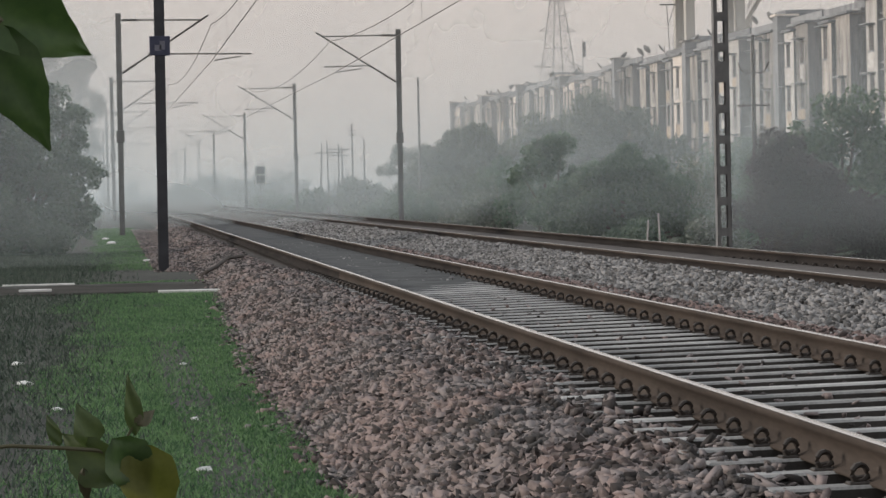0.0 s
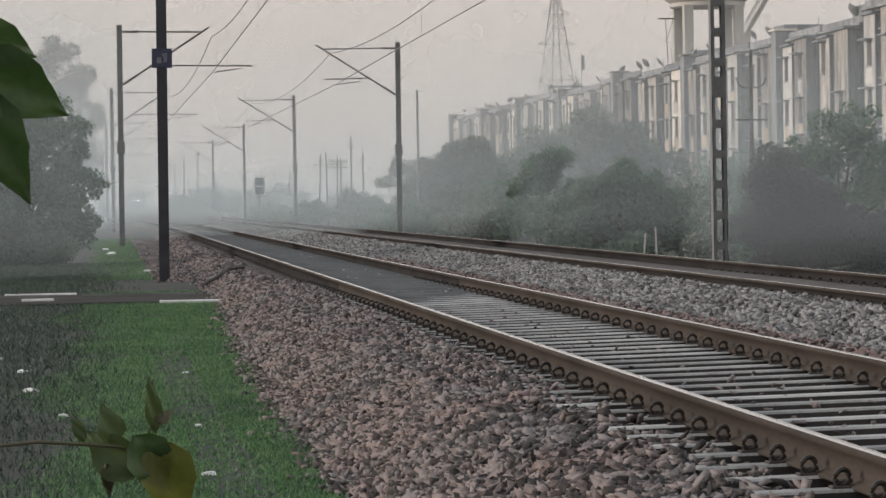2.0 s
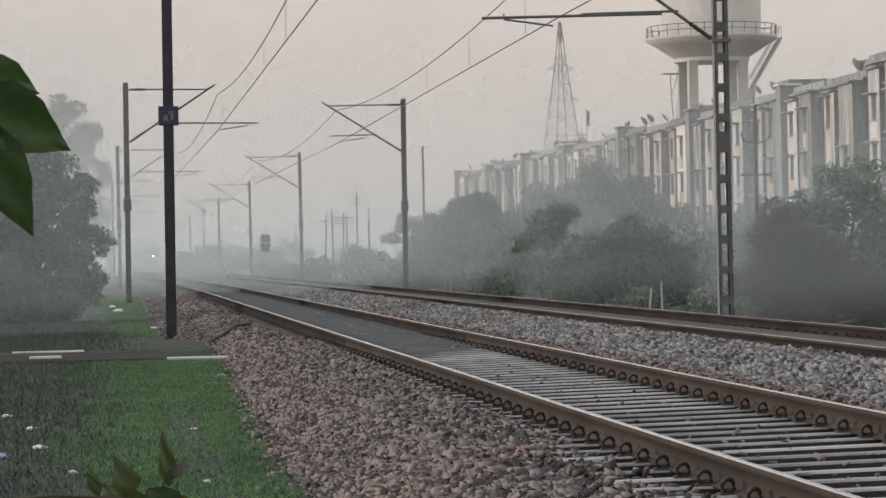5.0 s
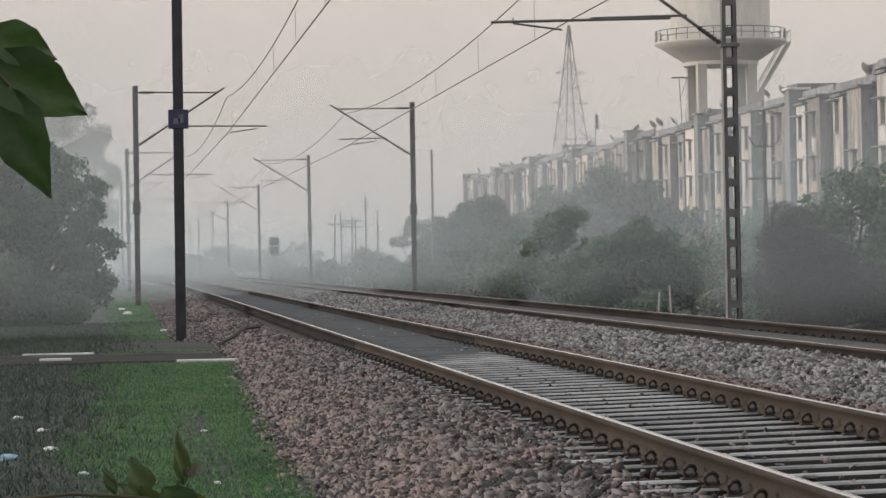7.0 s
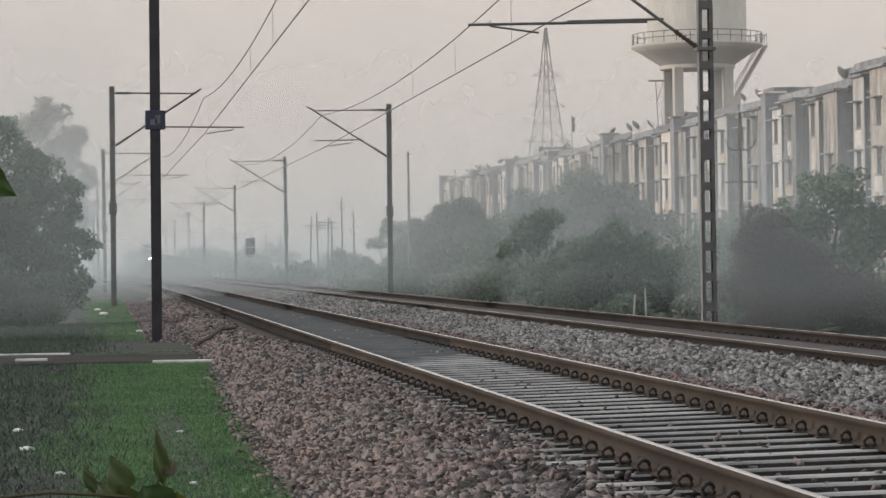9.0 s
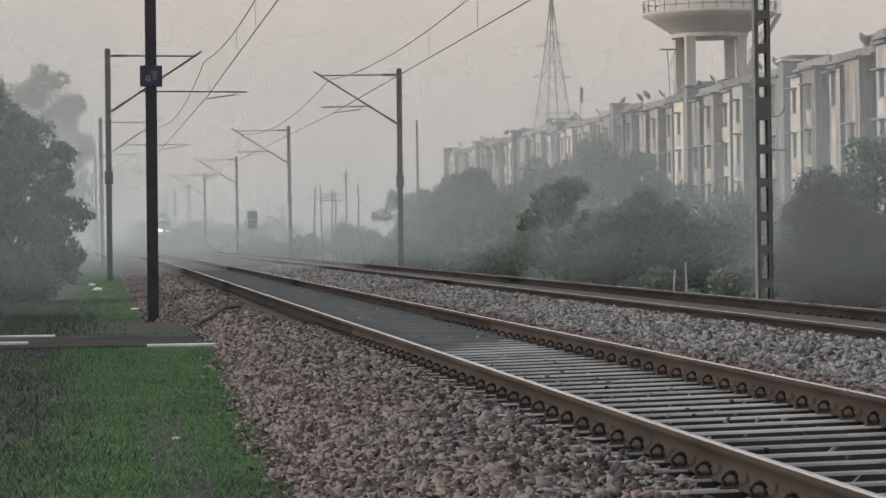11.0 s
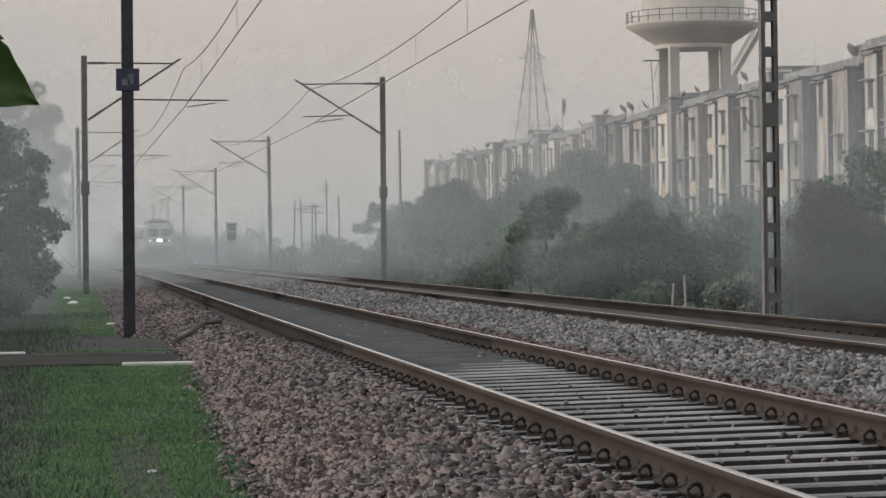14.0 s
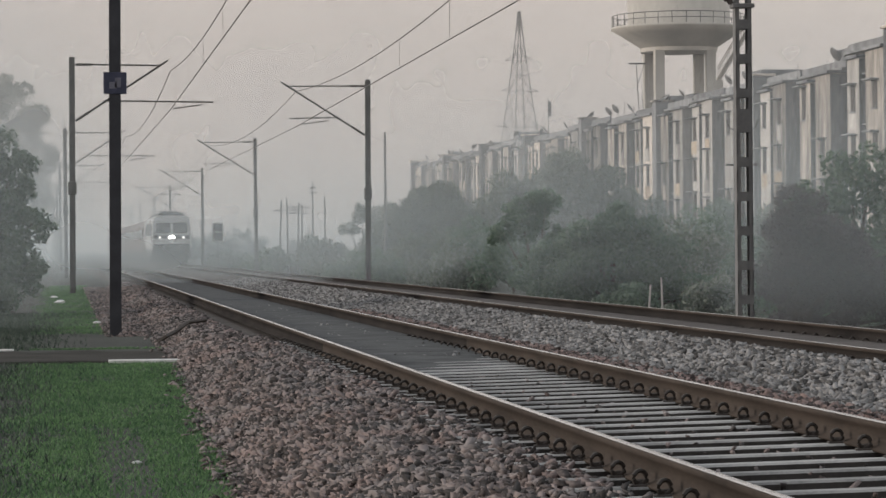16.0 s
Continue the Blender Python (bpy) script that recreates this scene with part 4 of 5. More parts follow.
tree("tree", "hazy tree mass at the edge of the line", 22.0, 170, -0.95, [(0, 0, 4.4, 1.9), (-1.9, 0, 3.6, 1.7), (1.7, 0, 3.8, 1.7), (-3.3, 0.5, 2.4, 1.3), (0, 0, 2.0, 2.2), (2.4, 0, 1.8, 1.9), (3.4, 0, 3.6, 1.7), (-2.6, 0, 3.4, 1.5), (0.6, 0, 5.2, 1.3), (4.2, 0, 2.0, 1.8)], 34000, 0.13, M_LEAF_HAZED, 6, trunk=0.18)
tree("tree", "thin spreading tree in the haze", 20.3, 195, -0.95, [(0, 0, 4.6, 0.9), (1.0, 0, 4.0, 1.1), (-0.9, 0, 3.4, 0.8), (1.4, 0, 2.6, 1.2), (0, 0, 1.4, 1.5)], 5000, 0.11, M_LEAF_HAZED, 7)
rr = random.Random(11)
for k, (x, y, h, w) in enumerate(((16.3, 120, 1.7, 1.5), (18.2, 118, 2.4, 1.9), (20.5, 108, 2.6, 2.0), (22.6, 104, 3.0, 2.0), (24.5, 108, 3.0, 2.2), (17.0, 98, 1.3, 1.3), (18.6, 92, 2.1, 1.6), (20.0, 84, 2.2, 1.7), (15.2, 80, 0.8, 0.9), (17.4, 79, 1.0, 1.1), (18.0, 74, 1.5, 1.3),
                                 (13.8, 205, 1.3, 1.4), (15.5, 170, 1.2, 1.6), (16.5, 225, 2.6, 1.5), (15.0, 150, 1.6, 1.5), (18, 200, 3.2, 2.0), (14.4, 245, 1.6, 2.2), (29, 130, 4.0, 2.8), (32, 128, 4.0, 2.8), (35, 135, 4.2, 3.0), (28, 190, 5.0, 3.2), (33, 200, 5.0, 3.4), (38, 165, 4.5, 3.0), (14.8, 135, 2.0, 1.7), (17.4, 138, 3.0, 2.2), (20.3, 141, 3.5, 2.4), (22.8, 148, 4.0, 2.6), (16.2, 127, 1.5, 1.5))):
    tree("shrub", "grey-green haze-paled shrub in the hazy scrub", x, y, -0.95, [(0, 0, h * 0.62, w * 0.75), (w * 0.5, 0.2, h * 0.45, w * 0.6), (-w * 0.5, 0, h * 0.5, w * 0.6)], int(1500 + 500 * w * h * 0.5), 0.10 if y < 150 else 0.14, M_LEAF if k % 3 else M_LEAF_HAZED, 20 + k, trunk=0.06, category="shrub")
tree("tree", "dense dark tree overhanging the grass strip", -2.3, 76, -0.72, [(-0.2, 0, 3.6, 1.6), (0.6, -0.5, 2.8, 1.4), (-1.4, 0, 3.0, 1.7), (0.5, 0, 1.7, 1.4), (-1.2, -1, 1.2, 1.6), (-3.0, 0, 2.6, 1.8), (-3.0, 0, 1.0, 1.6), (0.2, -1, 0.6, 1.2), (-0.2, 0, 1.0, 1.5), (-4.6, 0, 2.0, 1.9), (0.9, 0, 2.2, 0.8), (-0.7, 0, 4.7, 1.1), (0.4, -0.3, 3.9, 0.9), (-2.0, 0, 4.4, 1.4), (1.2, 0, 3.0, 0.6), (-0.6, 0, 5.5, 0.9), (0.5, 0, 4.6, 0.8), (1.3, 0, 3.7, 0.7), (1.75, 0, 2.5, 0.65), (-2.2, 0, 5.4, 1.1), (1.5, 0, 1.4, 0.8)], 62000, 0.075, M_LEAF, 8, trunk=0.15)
tree("tree", "tall pale tree fading into the mist", -3.4, 190, -0.75, [(0, 0, 12.0, 1.7), (-1.6, 0, 11.2, 1.8), (1.6, 0, 10.6, 1.6), (0.6, 0, 9.4, 2.0), (-1.6, 0, 9.0, 2.0), (2.2, 0, 8.0, 1.6), (-0.5, 0, 7.0, 2.2), (1.6, 0, 6.0, 1.9), (-1.5, 0, 4.5, 2.2), (1.5, 0, 3.6, 2.0)], 30000, 0.11, M_LEAF_HAZED, 9, trunk=0.22)
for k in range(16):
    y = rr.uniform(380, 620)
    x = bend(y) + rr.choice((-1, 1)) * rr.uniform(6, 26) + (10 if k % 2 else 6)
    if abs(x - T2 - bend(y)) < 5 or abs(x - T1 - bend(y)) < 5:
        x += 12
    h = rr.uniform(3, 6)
    tree("far_tree", "distant tree dissolving in the haze", x, y, -0.9, [(0, 0, h * 0.6, h * 0.45), (h * 0.4, 0, h * 0.45, h * 0.4), (-h * 0.4, 0, h * 0.45, h * 0.4)], 900, 0.3, M_LEAF_HAZED, 60 + k, trunk=0.15)

# ---- tracks in detail ----
build_sleepers("near_track", T1, RAILS["near_track"], 9.0, 45.5)
build_sleepers("far_track", T2, RAILS["far_track"], 24.0, 60.0)
fv = []
ys = line_y(25, 130, 0.3)
for y in ys:
    u = min(1.0, max(0.0, (y - 26) / 15))
    for x in (3.34, 3.7, 4.2, 4.7, 4.98):
        fv.append((x + bend(y), y, -0.228 + 0.105 * u * u * (3 - 2 * u) + 0.028 * noise.noise((x * 1.7, y * 0.6, 1.0)) * (1.2 - u) + 0.008 * noise.noise((x * 6, y * 2.5, 4.0))))
ff = [(j * 5 + i, j * 5 + i + 1, (j + 1) * 5 + i + 1, (j + 1) * 5 + i) for j in range(len(ys) - 1) for i in range(4)]
tagged(raw("dust_fill", fv, ff, M_FILL, smooth=True), "grey packed dust covering the sleepers between the rails", "ground", kind="structure")

STONE_SHAPES = []
for k in range(8):
    bm = bmesh.new()
    bmesh.ops.create_cube(bm, size=1.6)
    for v in bm.verts:
        v.co = Vector((v.co.x * 1.25, v.co.y * 0.9, v.co.z * 0.5)) * 0.031 + Vector([random.uniform(-0.017, 0.017) for _ in range(3)])
    bmesh.ops.triangulate(bm, faces=bm.faces[:])
    me = bpy.data.meshes.new("stone")
    bm.to_mesh(me)
    bm.free()
    me.materials.append(material("single_ballast_stone", (0.042, 0.037, 0.036), (0.245, 0.207, 0.200), 0.9, obrand=0.85, scale=3, fine=60, dist=0.004, patch=((0.95, 0.99, 1.0), (1.06, 0.97, 0.94))) if k == 0 else STONE_SHAPES[0].materials[0])
    STONE_SHAPES.append(me)
for k, (x, y, z) in enumerate(scatter(1.9, 2.7, 14.2, 15.2, 0.05)):
    if k < 300:
        st1 = new("stone", STONE_SHAPES[k % 8])
        st1.parent = bpy.data.objects["ballast_bed"]
        st1.matrix_world = pose(x, y, z, random.uniform(-40, 40), random.uniform(-40, 40), random.uniform(0, 360))

near_gap = lambda x, y: not (abs((y - 9.0 + 0.3) % 0.6 - 0.3) < 0.125 and 2.78 < x < 5.54)
stones("ballast_stones", M_STONE, [q for q in scatter(1.5, 2.95, 11, 30, 0.033) if not (14.2 < q[1] < 15.2 and 1.9 < q[0] < 2.7) and (q[1] > 18 or q[0] < 2.7 or near_gap(q[0], q[1]))], 0.029, "loose reddish-brown crushed stone ballast on the track shoulder")
stones("ballast_stones", M_STONE, scatter(1.5, 2.95, 30, 62, 0.043), 0.031, "loose reddish-brown crushed stone ballast on the track shoulder")
stones("ballast_stones", M_STONE, scatter(1.5, 3.0, 62, 125, 0.075), 0.036, "brown crushed stone on the track shoulder farther along")
stones("ballast_stones", M_STONE_GREY, scatter(5.3, 8.5, 70, 130, 0.085), 0.038, "grey crushed stone between the tracks farther along")
stones("ballast_stones", M_STONE, scatter(2.75, 5.6, 11, 34, 0.058, -0.02, near_gap), 0.028, "brown crushed stone between the concrete sleepers")
stones("ballast_stones", M_STONE, [q for q in scatter(2.7, 3.14, 11, 47, 0.055, 0.05) if q[1] > 18 + 3 * noise.noise((q[0] * 3, q[1], 0.0)) or noise.noise((q[0] * 9, q[1] * 7, 3.0)) > (-0.05 if q[0] < 2.9 else 0.15)], 0.026, "brown crushed stone heaped over the sleeper ends")
stones("ballast_stones", M_STONE_GREY, [q for q in scatter(6.1, 8.5, 18, 70, 0.062, 0.0) if q[0] + 0.35 * noise.noise((q[0] * 2, q[1] * 0.7, 6.0)) > 6.75], 0.034, "pale grey and reddish crushed stone between the tracks")
stones("ballast_stones", M_STONE_GREY, [(x, y, z + 0.012) for x, y, z in scatter(3.4, 4.95, 38, 70, 0.24, 0.07)], 0.017, "small stones half buried in the packed dust")
stones("ballast_stones", M_STONE, scatter(3.4, 4.95, 12, 34, 0.27, 0.06), 0.018, "small loose stones lying on the sleepers")
stones("ballast_stones", M_STONE_RED, scatter(5.4, 6.95, 14, 70, 0.056, 0.012), 0.031, "reddish crushed stone along the sleeper ends")


rs = random.Random(8)
stray = []
for _ in range(2600):
    y = rs.uniform(12, 60)
    x = 1.56 + 0.5 * rise(y) / 0.25 - abs(rs.gauss(0, 0.13))
    stray.append((x, y, ground_z(x, y) + 0.012))
stones("stray_stones", M_STONE, stray, 0.026, "loose stones scattered from the ballast into the grass")

spill = []
for _ in range(11000):
    y = rs.uniform(57.5, 118)
    x = rs.uniform(0.95, 2.25)
    spill.append((x + bend(y), y, ground_z(x, y) + 0.008))
stones("stray_stones", M_STONE, spill, 0.027, "small stones trodden into the soil beside the ballast")

# ---- grass ----
def grass(name, label, spots, h, mat):
    rng = np.random.default_rng(len(spots))
    p = np.array(spots)
    n = len(p)
    a = rng.uniform(0, math.tau, n)
    hh = h * rng.uniform(0.5, 1.4, n)
    w = 0.006 + 0.008 * rng.random(n)
    dx, dy = np.cos(a) * w, np.sin(a) * w
    lx, ly = rng.normal(size=n) * hh * 0.5, rng.normal(size=n) * hh * 0.5
    v = np.zeros((n, 3, 3))
    v[:, 0] = p + np.stack([-dx, -dy, 0 * dx], 1)
    v[:, 1] = p + np.stack([dx, dy, 0 * dx], 1)
    v[:, 2] = p + np.stack([lx, ly, hh], 1)
    return tagged(raw(name, v.reshape(-1, 3), np.arange(n * 3).reshape(-1, 3), mat), label, "grass", kind="stuff")


def patchy(x, y):
    edge = 1.56 + 0.5 * rise(y) / 0.25 + 0.3 * noise.noise((0, y * 0.25, 5)) + random.gauss(0, 0.04)
    left = -0.42 + 0.5 * noise.noise((3, y * 0.2, 1)) + 0.3 * noise.noise((8, y * 0.9, 1)) + random.gauss(0, 0.14)
    if y > 55:   # trodden stony soil widens beside the mast
        edge = 1.02 + 0.25 * noise.noise((0, y * 0.15, 5)) + random.gauss(0, 0.06)
    if x > edge or x < left:
        return False
    track = abs(x - (0.80 + 0.1 * math.sin(y * 0.15))) < 0.2 and y < 34
    worn = noise.noise((x * 1.6, y * 0.5, 0)) + 0.5 * noise.noise((x * 9, y * 3, 2))
    return random.random() < min(1.0, max(0.3, 0.85 + worn * 0.9)) * (0.32 if track else 1.0)


gs = []
rg = np.random.default_rng(3)
for y0, y1, n in ((11, 26, 150000), (26, 52, 150000), (59, 125, 90000)):
    x = rg.uniform(-1.6, 2.3, n)
    y = rg.uniform(y0, y1, n)
    for a, b in zip(x, y):
        if patchy(a, b) and not 46.9 < b < 51.7:
            gs.append((a + bend(b), b, ground_z(a, b) - 0.005))
grass("grass", "short bright green grass on the strip beside the ballast", gs, 0.034, M_GRASS)
ws = [(a, b, ground_z(a, b) - 0.005) for a, b in zip(rg.uniform(-6, 0.6, 110000), rg.uniform(12, 75, 110000)) if noise.noise((a, b * 0.3, 9)) > -0.55 and rg.random() < max(0.06, min(1, 0.3 - a)) and not 47 < b < 51.6]
grass("dry_weeds", "dull dry weeds on the dark soil", ws, 0.065, M_WEED)
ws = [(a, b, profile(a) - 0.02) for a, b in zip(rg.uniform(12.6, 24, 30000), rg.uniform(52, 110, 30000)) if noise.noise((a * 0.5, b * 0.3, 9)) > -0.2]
grass("rough_grass", "grey-green rough grass beyond the far track", ws, 0.35, M_LEAF_HAZED)

# ---- drain slabs, stick, litter ----
path = part("footpath", box(bmesh.new(), -5.0, 2.0, 47.1, 51.5, -0.8, -0.49, 0.02), M_PATH)
tagged(path, "dusty brown concrete footpath crossing the grass strip", "footpath", kind="structure")
sl = thing("drain_slab", "broken concrete drain edge with a white top", "concrete slab", "drain slabs", m=pose(1.45, 46.9, -0.50, 0, 0, -1))
part("slab", box(bmesh.new(), -0.62, 0.62, -0.16, 0.16, -0.2, 0.03, 0.01), M_WHITE, sl)
sl = thing("drain_slab", "broken concrete drain edge with a white top", "concrete slab", "drain slabs", m=pose(-1.2, 51.7, -0.48, 0, 0, -3))
part("slab", box(bmesh.new(), -0.7, 0.6, -0.12, 0.12, -0.14, 0.02, 0.01), M_WHITE, sl)
sl = thing("drain_slab", "broken concrete drain edge with a white top", "concrete slab", "drain slabs", m=pose(-1.25, 48.5, -0.47, 0, 0, 2))
part("slab", box(bmesh.new(), -0.25, 0.3, -0.1, 0.1, -0.12, 0.02, 0.01), M_WHITE, sl)
st = path_tube(bmesh.new(), [(x, y, profile(x) + 0.10 + k) for x, y, k in ((1.72, 54.0, 0), (1.9, 53.9, 0.03), (2.08, 54.2, 0.02), (2.3, 54.6, 0.05), (2.62, 54.9, 0.04))], 0.038)
tagged(part("fallen_branch", st, M_CLIP), "dark bare branch lying on the ballast", "branch")
for k, (x, y, s) in enumerate(((0.66, 19.0, 0.045), (-0.78, 27.5, 0.06), (-1.15, 26.5, 0.075), (-0.42, 24.5, 0.04), (-0.95, 30.5, 0.05), (0.7, 23, 0.03), (0.1, 88, 0.12), (0.9, 66, 0.07), (-0.1, 96, 0.09), (-1.3, 33.0, 0.05), (0.8, 30, 0.03))):
    bm = bmesh.new()
    bmesh.ops.create_icosphere(bm, subdivisions=2, radius=s)
    for v in bm.verts:
        v.co = Vector((v.co.x * 1.3, v.co.y, v.co.z * 0.5)) * (1 + 0.5 * noise.noise(v.co * 30 + Vector((k, 0, 0))))
    ob = tagged(part("litter", bm, M_BLUE if k == 2 else M_LITTER), "crumpled pale blue plastic scrap lying on the ground" if k == 2 else "crumpled white plastic scrap lying on the ground", "litter", "scraps of litter")
    ob.location = (x, y, ground_z(x, y) + s * 0.3)


# ---- plants close to the camera ----
def big_leaf(name, mat, parent, m, length, width, fold=0.25, droop=0.25):
    n, k = 10, 4
    v = []
    for i in range(n + 1):
        u = i / n
        w = width * 0.5 * math.sin(math.pi * min(1, u * 1.02) ** 0.75) * (1 + 0.05 * math.sin(i * 2.4)) + 0.001
        for j in range(-k, k + 1):
            q = j / k
            v.append((q * w, u * length, abs(q) * w * fold - droop * length * u * u + 0.004 * math.sin(9 * u + 4 * q)))
    c = 2 * k + 1
    f = [(i * c + j, i * c + j + 1, (i + 1) * c + j + 1, (i + 1) * c + j) for i in range(n) for j in range(c - 1)]
    ob = raw(name, v, f, mat, parent, smooth=True)
    ob.matrix_local = m
    return ob


sap = thing("sapling", "small sapling with yellowing broad leaves close by", "sapling", m=pose(0.045, 8.0, -0.72))
part("stem", path_tube(bmesh.new(), [(-0.85, 0, 0.0), (-0.84, 0, 0.7), (-0.74, 0, 1.06), (-0.52, 0, 1.165), (-0.25, 0, 1.185), (-0.12, 0, 1.175), (-0.02, 0, 1.165), (0.03, 0, 1.15)], 0.006), M_STEM, sap)
part("side_branch", path_tube(bmesh.new(), [(0.02, 0, 1.155), (0.06, 0, 1.2), (0.085, 0, 1.25)], 0.004), M_STEM, sap)
for mat, m, L, W, droop in ((M_YELLEAF, pose(0.07, -0.02, 1.18, 90, 155, 10), 0.25, 0.16, 0.2), (M_BIGLEAF, pose(0.02, -0.04, 1.20, 90, 148, 20), 0.19, 0.14, 0.1), (M_OLIVE, pose(0.03, -0.01, 1.08, 90, -50, -10), 0.20, 0.13, 0.2), (M_OLIVE, pose(-0.04, 0.02, 1.17, 90, -8, 30), 0.12, 0.09, 0.3),
                            (M_OLIVE, pose(0.08, 0, 1.2, 90, -4, 20), 0.165, 0.05, 0.1), (M_STEM, pose(0.085, 0, 1.23, 90, 55, 0), 0.06, 0.035, 0.8), (M_OLIVE, pose(-0.12, 0, 1.18, 90, -22, 0), 0.09, 0.035, 0.3), (M_STEM, pose(-0.06, 0, 1.12, 90, 175, 0), 0.1, 0.035, 0.4), (M_OLIVE, pose(0.0, -0.03, 1.13, 90, 100, 40), 0.12, 0.08, 0.2)):
    big_leaf("leaf", mat, sap, m, L, W, 0.25, droop)

TWIG = thing("leafy_twig", "arching shoot with broad dark green leaves close by", "twig")
part("stem", path_tube(bmesh.new(), [(-0.95, 0, -2.25), (-0.9, 0, -1.2), (-0.75, 0, -0.2), (-0.5, 0, 0.2), (-0.225, 0, 0.13), (-0.17, 0, 0.07)], 0.006), M_STEM, TWIG)
for m, L, W, droop in ((pose(-0.225, 0, 0.128, 90, 118, 10), 0.26, 0.15, 0.05), (pose(-0.19, 0.02, 0.07, 90, 158, -15), 0.27, 0.13, 0.1), (pose(-0.22, -0.02, 0.185, 90, 106, 25), 0.19, 0.10, 0.15), (pose(-0.27, 0.03, 0.06, 90, 175, 20), 0.24, 0.14, 0.1)):
    big_leaf("leaf", M_BIGLEAF, TWIG, m, L, W, 0.25, droop)


# ---- mist ----
def mist(y, x0, x1, top, dens, low, label):
    """A smooth bank of far mist across the line, thinning out with height and towards its ends."""
    m = bpy.data.materials.new("mist")
    m.use_nodes = True
    n, l = m.node_tree.nodes, m.node_tree.links
    n.remove(n["Principled BSDF"])
    tr, df, tl = n.new("ShaderNodeBsdfTransparent"), n.new("ShaderNodeBsdfDiffuse"), n.new("ShaderNodeBsdfTranslucent")
    lift, air = n.new("ShaderNodeMapRange"), n.new("ShaderNodeMix")
    air.data_type = "RGBA"   # bluish near the ground, warmer higher up
    air.inputs["A"].default_value, air.inputs["B"].default_value = (0.86, 0.95, 0.985, 1), (0.97, 0.94, 0.92, 1)
    lift.inputs["From Min"].default_value, lift.inputs["From Max"].default_value = 2.0, 14.0
    half, ms = n.new("ShaderNodeMixShader"), n.new("ShaderNodeMixShader")
    l.new(df.outputs[0], half.inputs[1])
    l.new(tl.outputs[0], half.inputs[2])
    geo, sep = n.new("ShaderNodeNewGeometry"), n.new("ShaderNodeSeparateXYZ")
    l.new(geo.outputs["Position"], sep.inputs[0])
    l.new(sep.outputs["Z"], lift.inputs["Value"])
    l.new(lift.outputs[0], air.inputs["Factor"])
    l.new(air.outputs["Result"], df.inputs[0])
    l.new(air.outputs["Result"], tl.inputs[0])

    def ramp(out, a, b, c, d):
        r = n.new("ShaderNodeMapRange")
        r.interpolation_type = "SMOOTHSTEP"
        for k, q in zip(("From Min", "From Max", "To Min", "To Max"), (a, b, c, d)):
            r.inputs[k].default_value = q
        l.new(out, r.inputs["Value"])
        return r.outputs[0]

    def times(a, b):
        r = n.new("ShaderNodeMath")
        r.operation = "MULTIPLY"
        l.new(a, r.inputs[0])
        l.new(b, r.inputs[1])
        return r.outputs[0]

    nz = n.new("ShaderNodeTexNoise")
    nz.inputs["Scale"].default_value = 0.09
    l.new(geo.outputs["Position"], nz.inputs["Vector"])
    w = min((x1 - x0) * 0.2, 1.0 if x0 > 10 else 30.0)
    f = times(ramp(sep.outputs["Z"], 0.3, 7.0, dens, low), ramp(nz.outputs[0], 0.25, 0.75, 0.7, 1.2))
    f = times(f, ramp(sep.outputs["Z"], -0.7, 0.6, 0.25, 1))
    f = times(f, ramp(sep.outputs["Z"], top * 0.4, top, 1, 0))
    f = times(f, ramp(sep.outputs["X"], x0, x0 + w, 0, 1))
    f = times(f, ramp(sep.outputs["X"], x1 - w, x1, 1, 0))
    l.new(f, ms.inputs[0])
    l.new(tr.outputs[0], ms.inputs[1])
    l.new(half.outputs[0], ms.inputs[2])
    l.new(ms.outputs[0], n["Material Output"].inputs[0])
    k = 16
    v = [(x0 + (x1 - x0) * i / (k - 1), y + 0.3 * (x0 + (x1 - x0) * i / (k - 1) - 8), z) for z in (-1.0, top) for i in range(k)]
    tagged(raw("mist", v, [(i, i + 1, k + i + 1, k + i) for i in range(k - 1)], m), label, "mist", kind="stuff")


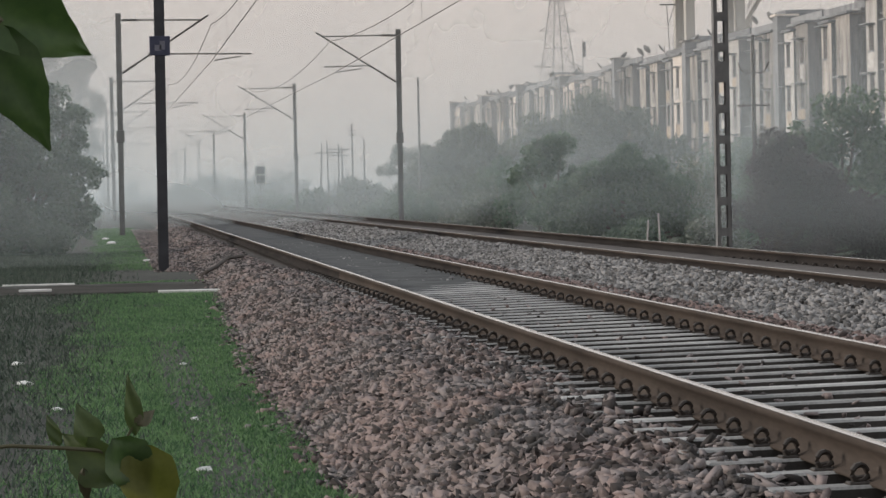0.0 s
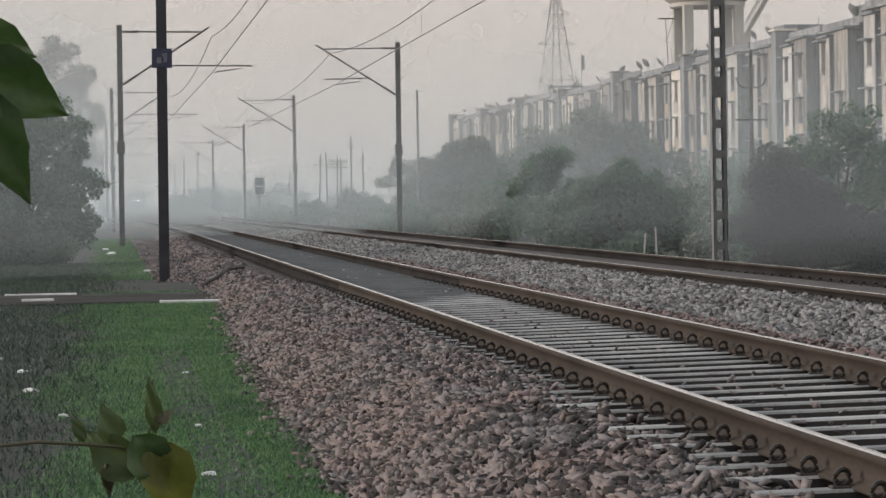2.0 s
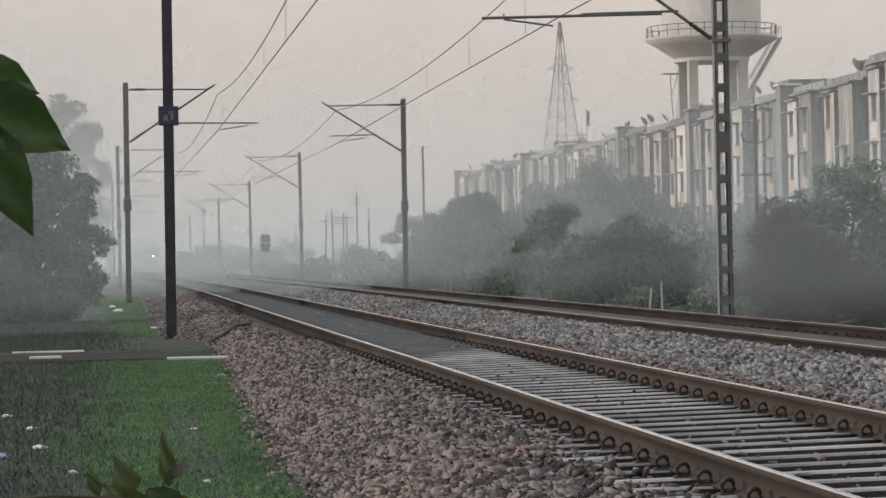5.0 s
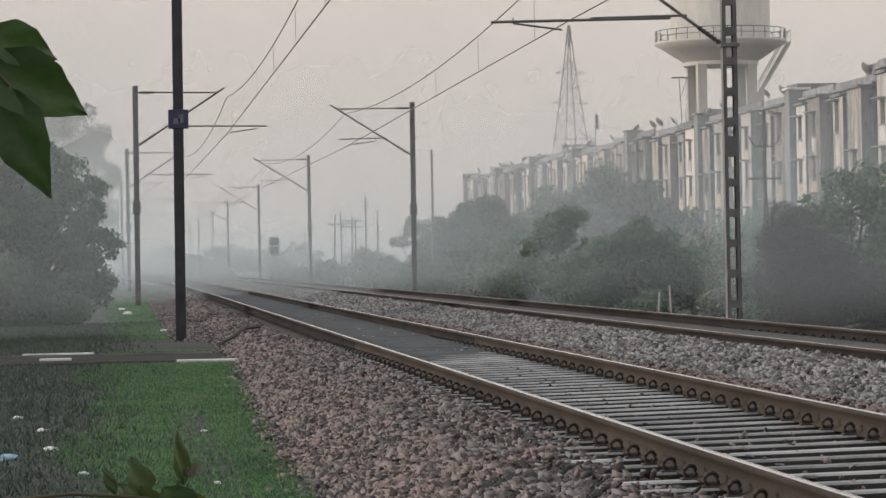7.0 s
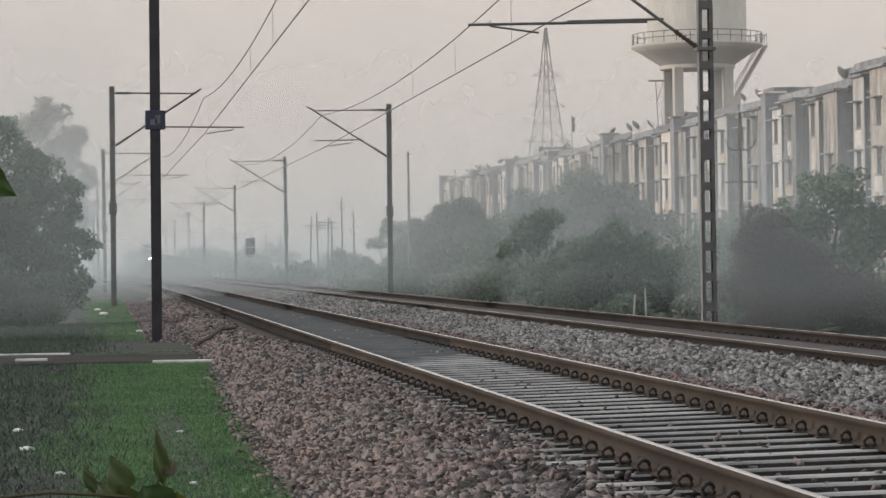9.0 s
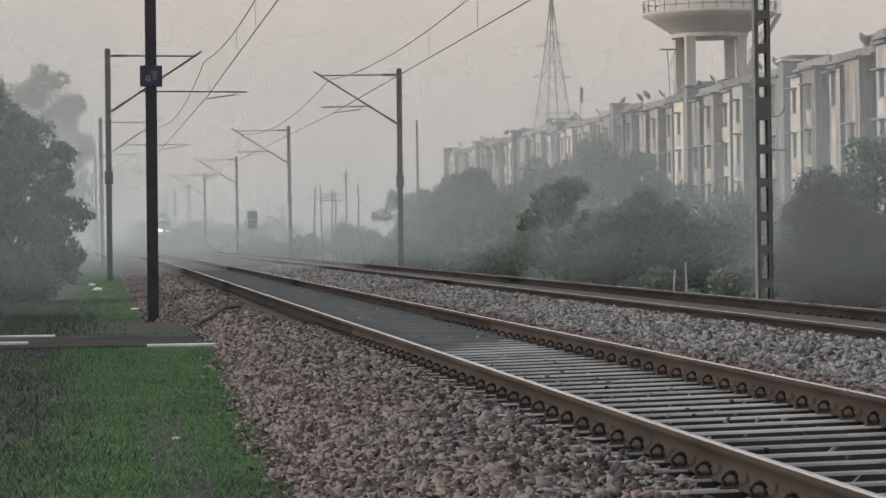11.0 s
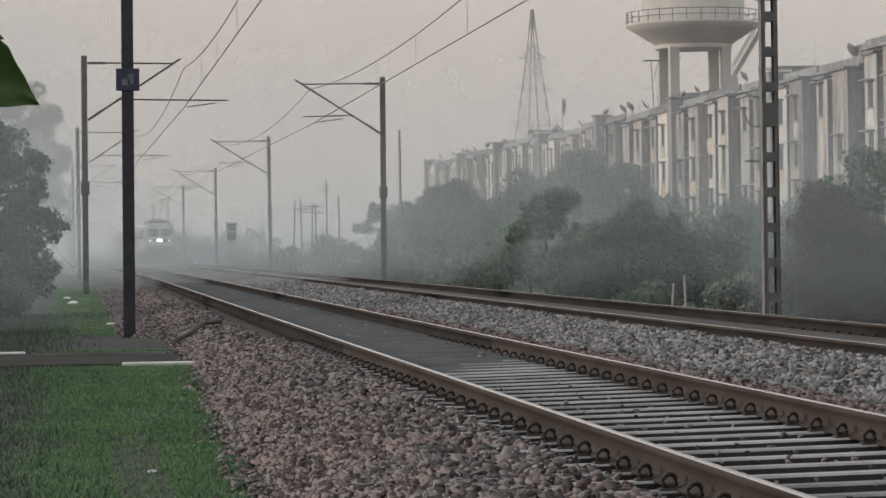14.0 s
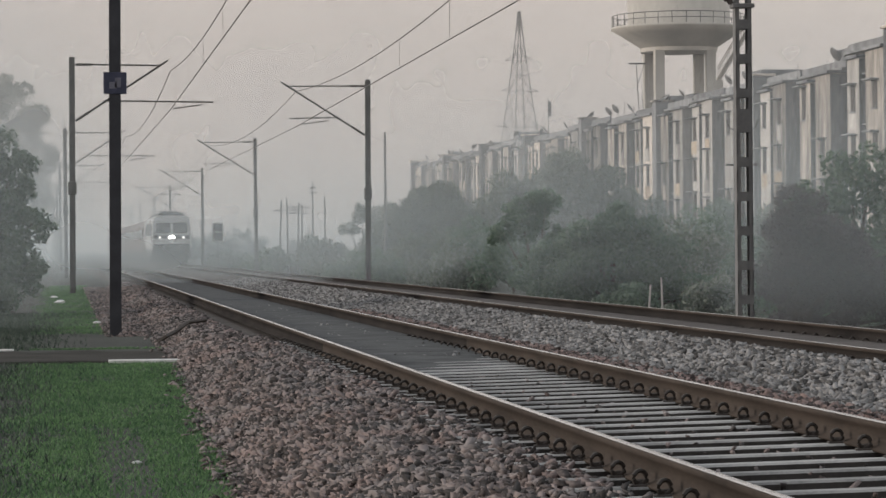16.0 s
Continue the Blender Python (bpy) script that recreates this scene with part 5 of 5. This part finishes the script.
for y, x0, x1, top, dens, low in ((55, 11.6, 24, 7.5, 0.22, 0.16), (75, 10.6, 26, 7.5, 0.20, 0.13), (66, -14, 2.0, 11, 0.26, 0.17), (113, -60, 24, 13, 0.27, 0.11), (117, 3, 42, 12, 0.22, 0.11), (142, -70, 44, 20, 0.20, 0.11), (180, -80, 40, 24, 0.16, 0.10), (186, -26, 4, 16, 0.4, 0.36), (238, -90, 130, 60, 0.19, 0.15), (330, -110, 140, 45, 0.32, 0.15), (440, -140, 200, 60, 0.6, 0.3)):
    mist(y, x0, x1, top, dens, low, "pale morning mist lying over the railway line")


# ---- what moves ----
LEAF_AT = [(0, 0.046, 5.96, 1.392), (0.5, 0.024, 5.96, 1.387), (1, 0.023, 5.96, 1.386), (1.5, -0.046, 5.96, 1.415), (2, -0.074, 5.96, 1.316), (2.5, -0.189, 5.96, 1.322), (3, -0.198, 5.96, 1.351), (3.5, -0.119, 5.96, 1.448), (4, -0.155, 5.96, 1.314), (4.5, -0.105, 5.96, 1.342), (5.6, -0.111, 5.96, 1.406), (6.8, -0.116, 5.96, 1.473), (7, -0.111, 5.96, 1.464), (7.3, -0.079, 5.96, 1.344), (7.5, -0.072, 5.96, 1.219), (7.8, -0.090, 5.96, 1.172), (8, -0.114, 5.96, 1.224), (8.3, -0.091, 5.96, 1.299), (8.5, -0.069, 5.96, 1.328), (8.8, -0.114, 5.96, 1.312), (9, -0.236, 5.96, 1.290), (9.3, -0.305, 5.96, 1.281), (9.7, -0.307, 5.96, 1.273), (11.8, -0.001, 13.06, 1.192), (13, 0.014, 13.03, 1.236), (13.3, 0.119, 13.03, 1.267), (13.5, 0.114, 13.03, 1.292), (13.7, 0.141, 13.01, 1.328), (14, 0.166, 12.97, 1.354), (14.3, 0.156, 12.86, 1.359), (14.5, 0.163, 12.78, 1.380), (14.8, 0.087, 12.64, 1.365), (15, 0.111, 12.55, 1.360), (15.3, 0.149, 12.32, 1.322), (15.5, 0.129, 12.16, 1.308), (15.8, 0.063, 12.02, 1.292), (16, 0.044, 11.92, 1.292)]


def motions():
    lead = [(0, 680), (2, 590), (4, 535), (7, 466), (9.7, 398), (12, 343), (13, 319), (14, 291), (15, 262), (16, 234)]
    walk(LOCO, [(t, along(y)) for t, y in lead])
    for k, c in enumerate(COACHES):
        walk(c, [(t, along(y + 21.2 + k * 23.3)) for t, y in lead])
    walk(TWIG, [(t, pose(x, y, z)) for t, x, y, z in LEAF_AT])


motions()
